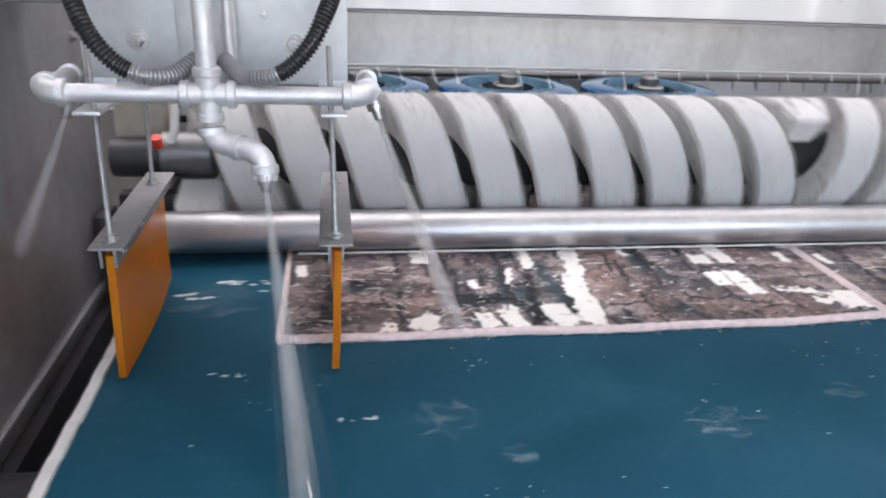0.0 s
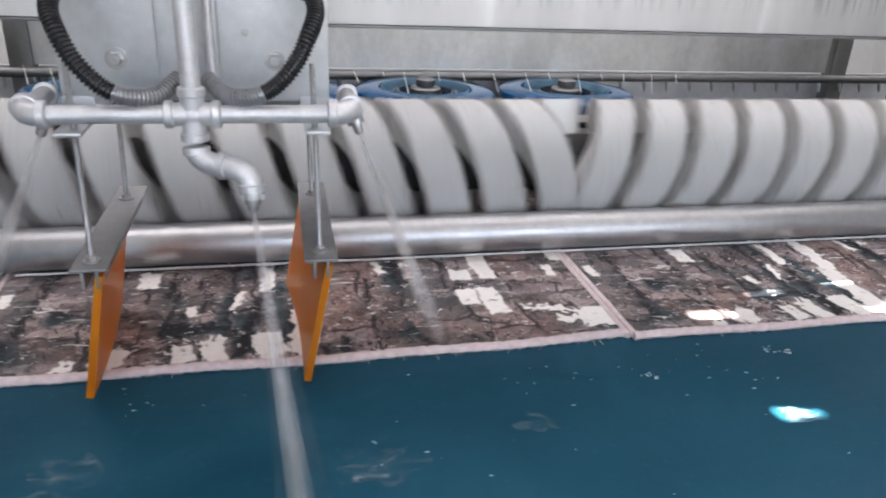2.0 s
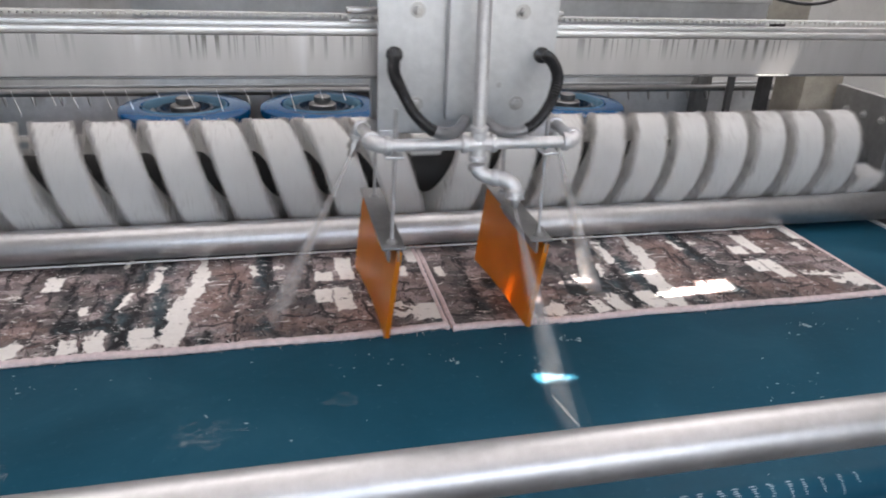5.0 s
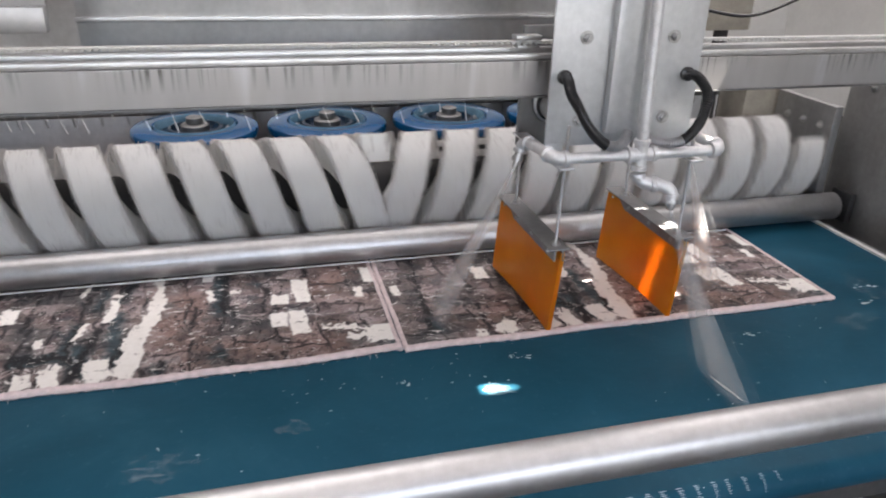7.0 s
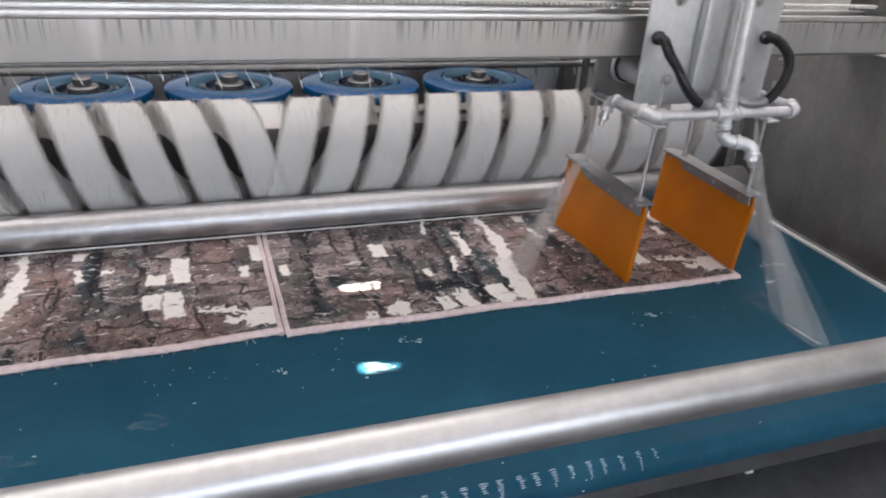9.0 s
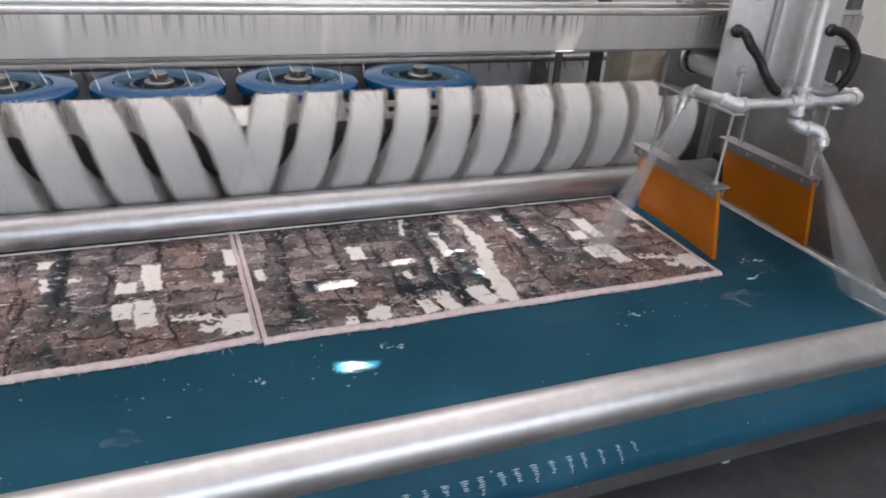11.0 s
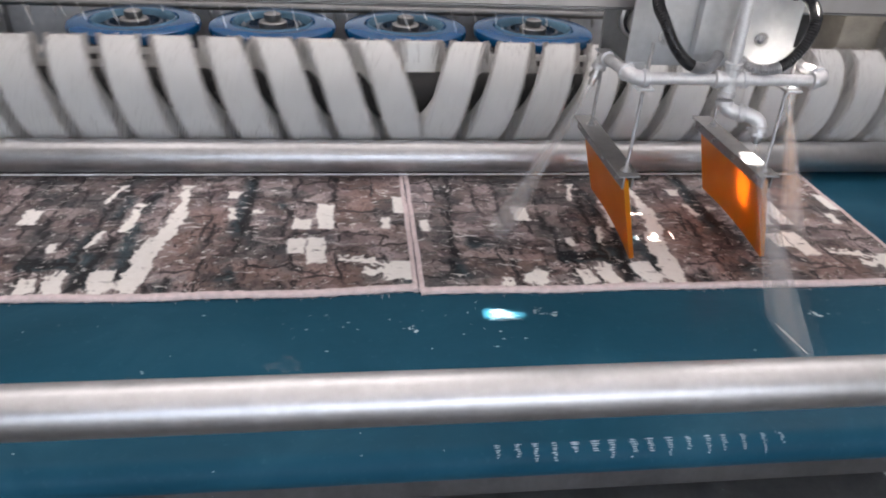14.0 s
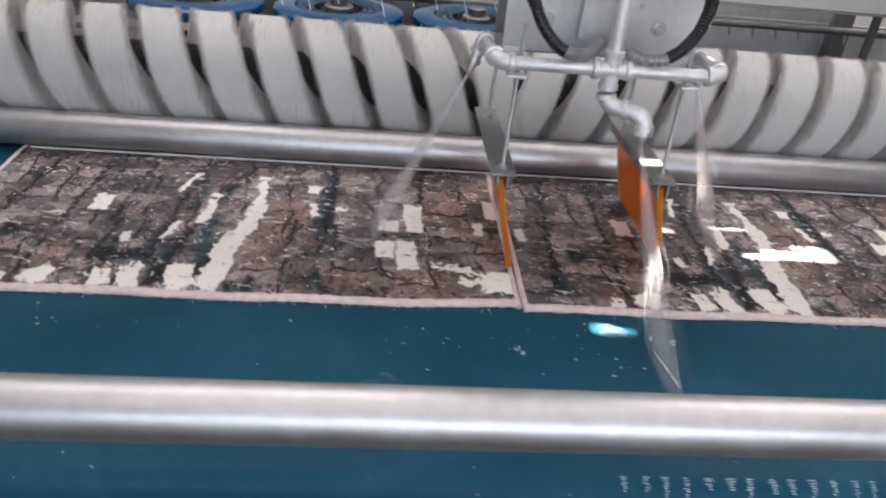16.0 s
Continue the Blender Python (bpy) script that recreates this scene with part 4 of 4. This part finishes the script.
        cut = 165
        part("hose", pipe(bmesh.new(), pts[:cut], [0.0122 + 0.0014 * (1 if k % 4 < 2 else -1) for k in range(cut)], 14), BLACK_HOSE, c, "black corrugated hose")
        part("hose_tail", pipe(bmesh.new(), pts[cut - 1:], [0.0112 + 0.0021 * (1 if k % 4 < 2 else -1) for k in range(241 - cut + 1)], 14), HOSE_CUFF, c, "shiny grey spiral hose end")
        part("hose_gland", rod(bmesh.new(), (sx * 0.170, -0.02, 1.528), (sx * 0.170, -0.034, 1.529), [(0, 0.018), (0.8, 0.018), (1, 0.013)], 20), BLACK_HOSE, c)
    # squeegees on threaded rods
    blades = []
    for sx in (-1, 1):
        x = sx * 0.181
        for yy, top in ((-0.09, 1.425), (0.215, 1.325)):
            n = int((top - 1.105) / 0.002)
            lean = 0.006 * sx
            part("threaded_rod", rod(bmesh.new(), (x, yy, 1.10), (x - lean, yy, top), [(k / n, 0.0049 if k % 2 else 0.0041) for k in range(n + 1)], 10), ZINC, c)
            part("rod_nut", nut(bmesh.new(), (x, yy, 1.1095), (0, 0, 1), 0.009, 0.008), ZINC, c)
            part("rod_nut", nut(bmesh.new(), (x - lean, yy, min(top, 1.42) - 0.085 if yy < 0 else top - 0.012), (0, 0, 1), 0.009, 0.008), ZINC, c)
        part("arm", boxes((x - 0.02, x + 0.02, -0.118, 0.226, 1.319, 1.325), (x - 0.024, x + 0.024, -0.024, -0.0205, 1.318, 1.36), bevel=0.002), PLATE, c, "flat steel bracket arm")
        s = part("squeegee_holder", boxes((x - 0.028, x + 0.028, -0.122, 0.295, 1.1035, 1.1085), bevel=0.0015), STEEL_SIDE, c, "grey flat steel squeegee holder")
        part("clamp_strip", boxes((x - 0.0135, x - 0.0085, -0.118, 0.292, 1.072, 1.1033), (x + 0.0085, x + 0.0135, -0.118, 0.292, 1.072, 1.1033), bevel=0.001), STEEL_SIDE, s)
        for yy in (-0.08, 0.04, 0.16, 0.26):
            for d in (-1, 1):
                part("clamp_screw", nut(bmesh.new(), (x + d * 0.0136, yy, 1.088), (d, 0, 0), 0.0045, 0.004), ZINC, s)
        # the blade bends along its height as it drags
        bm = bmesh.new()
        nz, ny = 14, 12
        for face in (-1, 1):
            g = [[bm.verts.new((x + face * 0.0062 + 0.010 * (1 - q / nz) ** 2 * math.sin(math.pi * p / ny * 0.9), -0.118 + 0.41 * p / ny, 0.866 + 0.228 * q / nz)) for q in range(nz + 1)] for p in range(ny + 1)]
            for p in range(ny):
                for q in range(nz):
                    bm.faces.new((g[p][q], g[p + 1][q], g[p + 1][q + 1], g[p][q + 1]))
            if face < 0:
                first = g
        for p in range(ny):
            for q in (0, nz):
                bm.faces.new((first[p][q], first[p + 1][q], g[p + 1][q], g[p][q]))
        for q in range(nz):
            for p in (0, ny):
                bm.faces.new((first[p][q], first[p][q + 1], g[p][q + 1], g[p][q]))
        blades.append(part("blade", bm, RUBBER, s, "orange polyurethane squeegee blade", pivot=(x, 0.09, 1.098)))
    # water: flat fans that leave the three nozzles, thin shells one in another
    for name, apex, foot, width, thick, mat in (
            ("water_jet", (0.079, -0.185, 1.224), (0.134, -0.45, 0.853), 0.22, 0.028, SPRAY),
            ("water_jet", (0.263, 0.034, 1.281), (0.42, 0.06, 0.863), 0.12, 0.036, SIDE_SPRAY),
            ("water_jet", (-0.263, 0.034, 1.281), (-0.46, 0.04, 0.863), 0.12, 0.036, FAINT_SPRAY),
            ("spray_mist", (0.079, -0.185, 1.224), (0.139, -0.46, 0.853), 0.32, 0.07, MIST),
            ("spray_mist", (0.263, 0.034, 1.281), (0.44, 0.10, 0.863), 0.30, 0.10, MIST),
            ("spray_mist", (-0.263, 0.034, 1.281), (-0.47, 0.10, 0.863), 0.30, 0.10, MIST)):
        bm = bmesh.new()
        a, f = Vector(apex), Vector(foot)
        for shell in ((1.0, 0.5) if mat is not MIST else (1.0,)):
            loops = []
            for k in range(13):
                t = k / 12
                ctr = a.lerp(f, t)
                hw, ht = (0.004 + width / 2 * t) * shell, (0.004 + thick / 2 * t) * shell
                loops.append([bm.verts.new(ctr + Vector((ht * math.cos(2 * math.pi * i / 20), hw * math.sin(2 * math.pi * i / 20), 0))) for i in range(20)])
            for p, q in zip(loops, loops[1:]):
                for i in range(20):
                    bm.faces.new((p[i], p[(i + 1) % 20], q[(i + 1) % 20], q[i]))
        part(name, bm, mat, c, "fan of sprayed water" if name == "water_jet" else "thin mist round the jet", kind="stuff")
    # white line of splashing water where the front fan meets the belt
    bm = bmesh.new()
    line = [Vector((0.133 + 0.018 * k / 24 + 0.0015 * noise.noise((k * 0.5, 0, 3)), -0.385 - 0.115 * k / 24, 0.8515)) for k in range(25)]
    pipe(bm, line, [0.0004 + 0.0026 * math.sin(math.pi * k / 24) * (0.7 + 0.5 * noise.noise((k * 0.6, 2, 0))) for k in range(25)], 8)
    part("splash_line", bm, WHITE_EDGE, c, "thin white line of splashing water", kind="stuff")
    return c, blades


CARRIAGE, BLADES = spray_carriage()


# ---- foam and water on the belt ----
def blob(bm, x, y, z, r, stretch=1.0, n=14, high=0.003):
    top = bm.verts.new((x, y, z + high))
    ph = random.uniform(0, 9)
    ring = []
    for k in range(n):
        a = 2 * math.pi * k / n
        rr = r * (0.75 + 0.5 * noise.noise((math.cos(a) * 1.6 + ph, math.sin(a) * 1.6, ph)))
        ring.append(bm.verts.new((x + rr * stretch * math.cos(a), y + rr * math.sin(a), z)))
    for k in range(n):
        bm.faces.new((top, ring[k], ring[(k + 1) % n]))


def foam():
    rnd = random.Random(4)
    bm = bmesh.new()
    knots = [(rnd.uniform(XL + 0.1, XR - 0.1), -0.04 - 0.4 * rnd.random()) for _ in range(16)]
    for k in range(140):
        x = rnd.uniform(XL + 0.05, XR - 0.05)
        y = -0.02 - 0.62 * rnd.random() ** 0.8
        if k % 3:
            cx, cy = rnd.choice(knots)
            x, y = min(max(rnd.gauss(cx, 0.07), XL + 0.03), XR - 0.03), min(rnd.gauss(cy, 0.035), -0.015)
        blob(bm, x, y, BELT_Z + 0.0004, rnd.uniform(0.0006, 0.002), rnd.uniform(0.8, 3.6), 8, 0.0006)
    drops = single("water_drops", bm, FOAM, (0, -0.3, BELT_Z), "small foam specks and drops on the belt", "water drops", kind="stuff")
    bm = bmesh.new()
    for x, y, r, s in ((0.271, -0.071, 0.014, 0.6), (0.30, -0.09, 0.01, 1.6), (1.42, -0.03, 0.016, 2.2), (1.5, 0.06, 0.02, 1.6), (-0.02, -0.13, 0.012, 1.2),
                       (-1.2, -0.25, 0.014, 2.0), (-1.42, -0.1, 0.012, 1.8), (0.95, -0.12, 0.012, 1.5), (-1.52, 0.22, 0.03, 1.5), (-1.38, 0.27, 0.03, 2.2)):
        for k in range(7):
            blob(bm, x + rnd.gauss(0, r * s * 0.7), y + rnd.gauss(0, r * 0.5), BELT_Z + 0.0006, r * rnd.uniform(0.08, 0.3), s * rnd.uniform(1, 2.2), 16, 0.001)
    patches = [single("foam", bm, FOAM, (0, -0.1, BELT_Z), "small white clumps of foam on the blue belt", "foam", kind="stuff")]
    bm = bmesh.new()
    for x, y, rx, ry in ((-1.05, -0.26, 0.07, 0.07), (-0.94, -0.36, 0.04, 0.03), (-0.58, -0.31, 0.1, 0.06), (-0.3, -0.24, 0.05, 0.03), (1.3, -0.12, 0.1, 0.05), (1.5, 0.05, 0.06, 0.1), (-1.48, 0.2, 0.12, 0.1)):
        blob(bm, x, y, BELT_Z + 0.0005, ry, rx / ry, 28, 0.0002)
    films = [single("foam_film", bm, FILM, (0, -0.2, BELT_Z), "thin milky water film on the belt", "water film", kind="stuff")]
    # water's edge where the press roller meets the carpet, white for its highlight
    bm = bmesh.new()
    pts = [Vector((-1.31 + 2.62 * k / 200, 0.408 + 0.0015 * noise.noise((k * 0.3, 0, 0)), 0.8655)) for k in range(201)]
    pipe(bm, pts, [0.0032 + 0.0012 * noise.noise((k * 0.2, 4, 0)) for k in range(201)], 8)
    single("white_waterline", bm, WHITE_EDGE, (0, 0.408, 0.862), "thin white line for the water's edge and highlight along the press roller", "water")
    # low pale ripples added to whiten the sun spot, fixed while the belt creeps on
    bm = bmesh.new()
    cx, cy, wide, deep, n = 0.19, -0.322, 0.1, 0.046, 9
    for k in range(n):
        y = cy + deep * ((k + 0.5) / n - 0.5)
        taper = 1 - 0.35 * k / n
        x0 = cx - wide / 2 + rnd.uniform(0, 0.25) * wide
        x1 = cx + wide * (taper - 0.5) - rnd.uniform(0, 0.2) * wide
        path = [Vector((x0 + (x1 - x0) * q / 10, y + 0.0016 * math.sin(q * 1.1 + k), BELT_Z + 0.0003)) for q in range(11)]
        pipe(bm, path, [0.0002 + 0.0009 * math.sin(math.pi * q / 10) for q in range(11)], 6)
    single("sunspot_ripples", bm, SPOT_RIDGE, (0.3, -0.3, BELT_Z), "few low pale ripples that whiten the sun spot on the belt", "water ripples", kind="stuff")
    # ripples that run down over the belt's nose, coloured pale for their glints
    bm = bmesh.new()
    for col in range(16):
        x = 0.1 + 0.037 * col + rnd.uniform(-0.004, 0.004)
        for k in range(rnd.randint(5, 9)):
            a = 0.3 + 0.11 * k + rnd.uniform(-0.015, 0.015)
            y, z = -0.71 - 0.0402 * math.sin(a), BELT_Z - 0.04 + 0.0402 * math.cos(a)
            w = 0.0095 * (1 - 0.08 * k) * rnd.uniform(0.6, 1.1) * (1.0 - 0.05 * abs(col - 6))
            xx = x + rnd.uniform(-0.002, 0.002)
            rod(bm, (xx - w, y, z), (xx + w, y, z), [(0, 0.0003), (0.5, 0.0012), (1, 0.0003)], 5)
    single("water_ripples", bm, RIPPLE, (0.7, -0.72, BELT_Z), "fine water ripples on the belt's front curve, pale for their glints", "water ripples", kind="stuff")
    return [drops] + patches + films


AFLOAT = foam()


# ---- what moves ----
CARRIAGE_X = [(0, -1.401), (0.5, -1.271), (1, -1.116), (1.5, -0.976), (2, -0.832), (2.5, -0.685), (3, -0.535), (3.5, -0.387), (4, -0.259), (4.5, -0.12), (7, 0.588), (7.5, 0.728), (8, 0.867), (8.5, 1.008), (9, 1.152), (9.6, 1.325), (10.2, 1.475), (10.5, 1.515), (10.8, 1.515), (11.1, 1.475), (11.5, 1.385), (12, 1.244), (12.5, 1.107), (13, 0.971), (13.5, 0.83), (14, 0.693), (14.5, 0.555), (15, 0.413), (15.5, 0.271), (16, 0.124)]
SPIN = [(0, -0.013), (0.5, 2.32), (1, 4.725), (1.5, 7.0), (2, 9.261), (2.5, 11.542), (3, 13.915), (3.5, 16.248), (4, 18.444), (4.5, 20.686), (7, 32.294), (8, 36.837), (8.5, 39.111), (9, 41.425), (11.5, 52.771), (12, 55.026), (12.5, 57.458), (13, 59.673), (13.5, 61.961), (14, 64.216), (15, 68.797), (15.5, 71.137), (16, 73.386)]
CREEP = 0.0168


def between(rows, t):
    for (a, p), (b, q) in zip(rows, rows[1:]):
        if t <= b:
            return p + (q - p) * (t - a) / (b - a)
    return rows[-1][1]


def head_x(t):
    """The row of scrubbing discs swings slowly to and fro."""
    if t > 8.3:
        return -0.26 + 0.24 * math.cos(2 * math.pi * (t - 8.3) / 14.8)
    return -0.02 - 0.98 * (1 - math.cos(math.pi * (8.3 - t) / 16.0)) * 1.08


def motions():
    steps = [k / 10 for k in range(161)]
    # the carriage runs out, waits at the far side and runs back
    walk(CARRIAGE, [(t, pose(x, 0, 1.36)) for t, x in CARRIAGE_X])
    # its blades trail behind the way it goes
    for blade in BLADES:
        at = blade.location.copy()
        walk(blade, [(t, pose(*at, 0, a, z)) for t, a, z in ((0, 2, 1), (0.5, 10, 4), (4.0, 11, 4), (4.5, 9, 4), (7, 5, 3), (9.5, 5, 3), (10.4, 0, 0), (11.2, -14, -2), (12, -16, -3), (13, -16, -2), (14, -14, -2), (16, -12, -2))])
    walk(BRUSH, [(k / 20, pose(APEX, BRUSH_Y, BRUSH_Z, -180 * between(SPIN, k / 20))) for k in range(321)])
    for k, disc in enumerate(DISCS):
        walk(disc, [(t, pose(head_x(t) + 0.48 * (k - 1), 1.05, DISC_Z, 0, 0, 47 * 10 * t * (1 if k % 2 else -1))) for t in steps])
    # belt and carpets creep towards the front
    for ob in CARPETS + AFLOAT:
        x, y, z = ob.location
        walk(ob, [(t, pose(x, y - CREEP * t, z)) for t in (0, 16)])


motions()
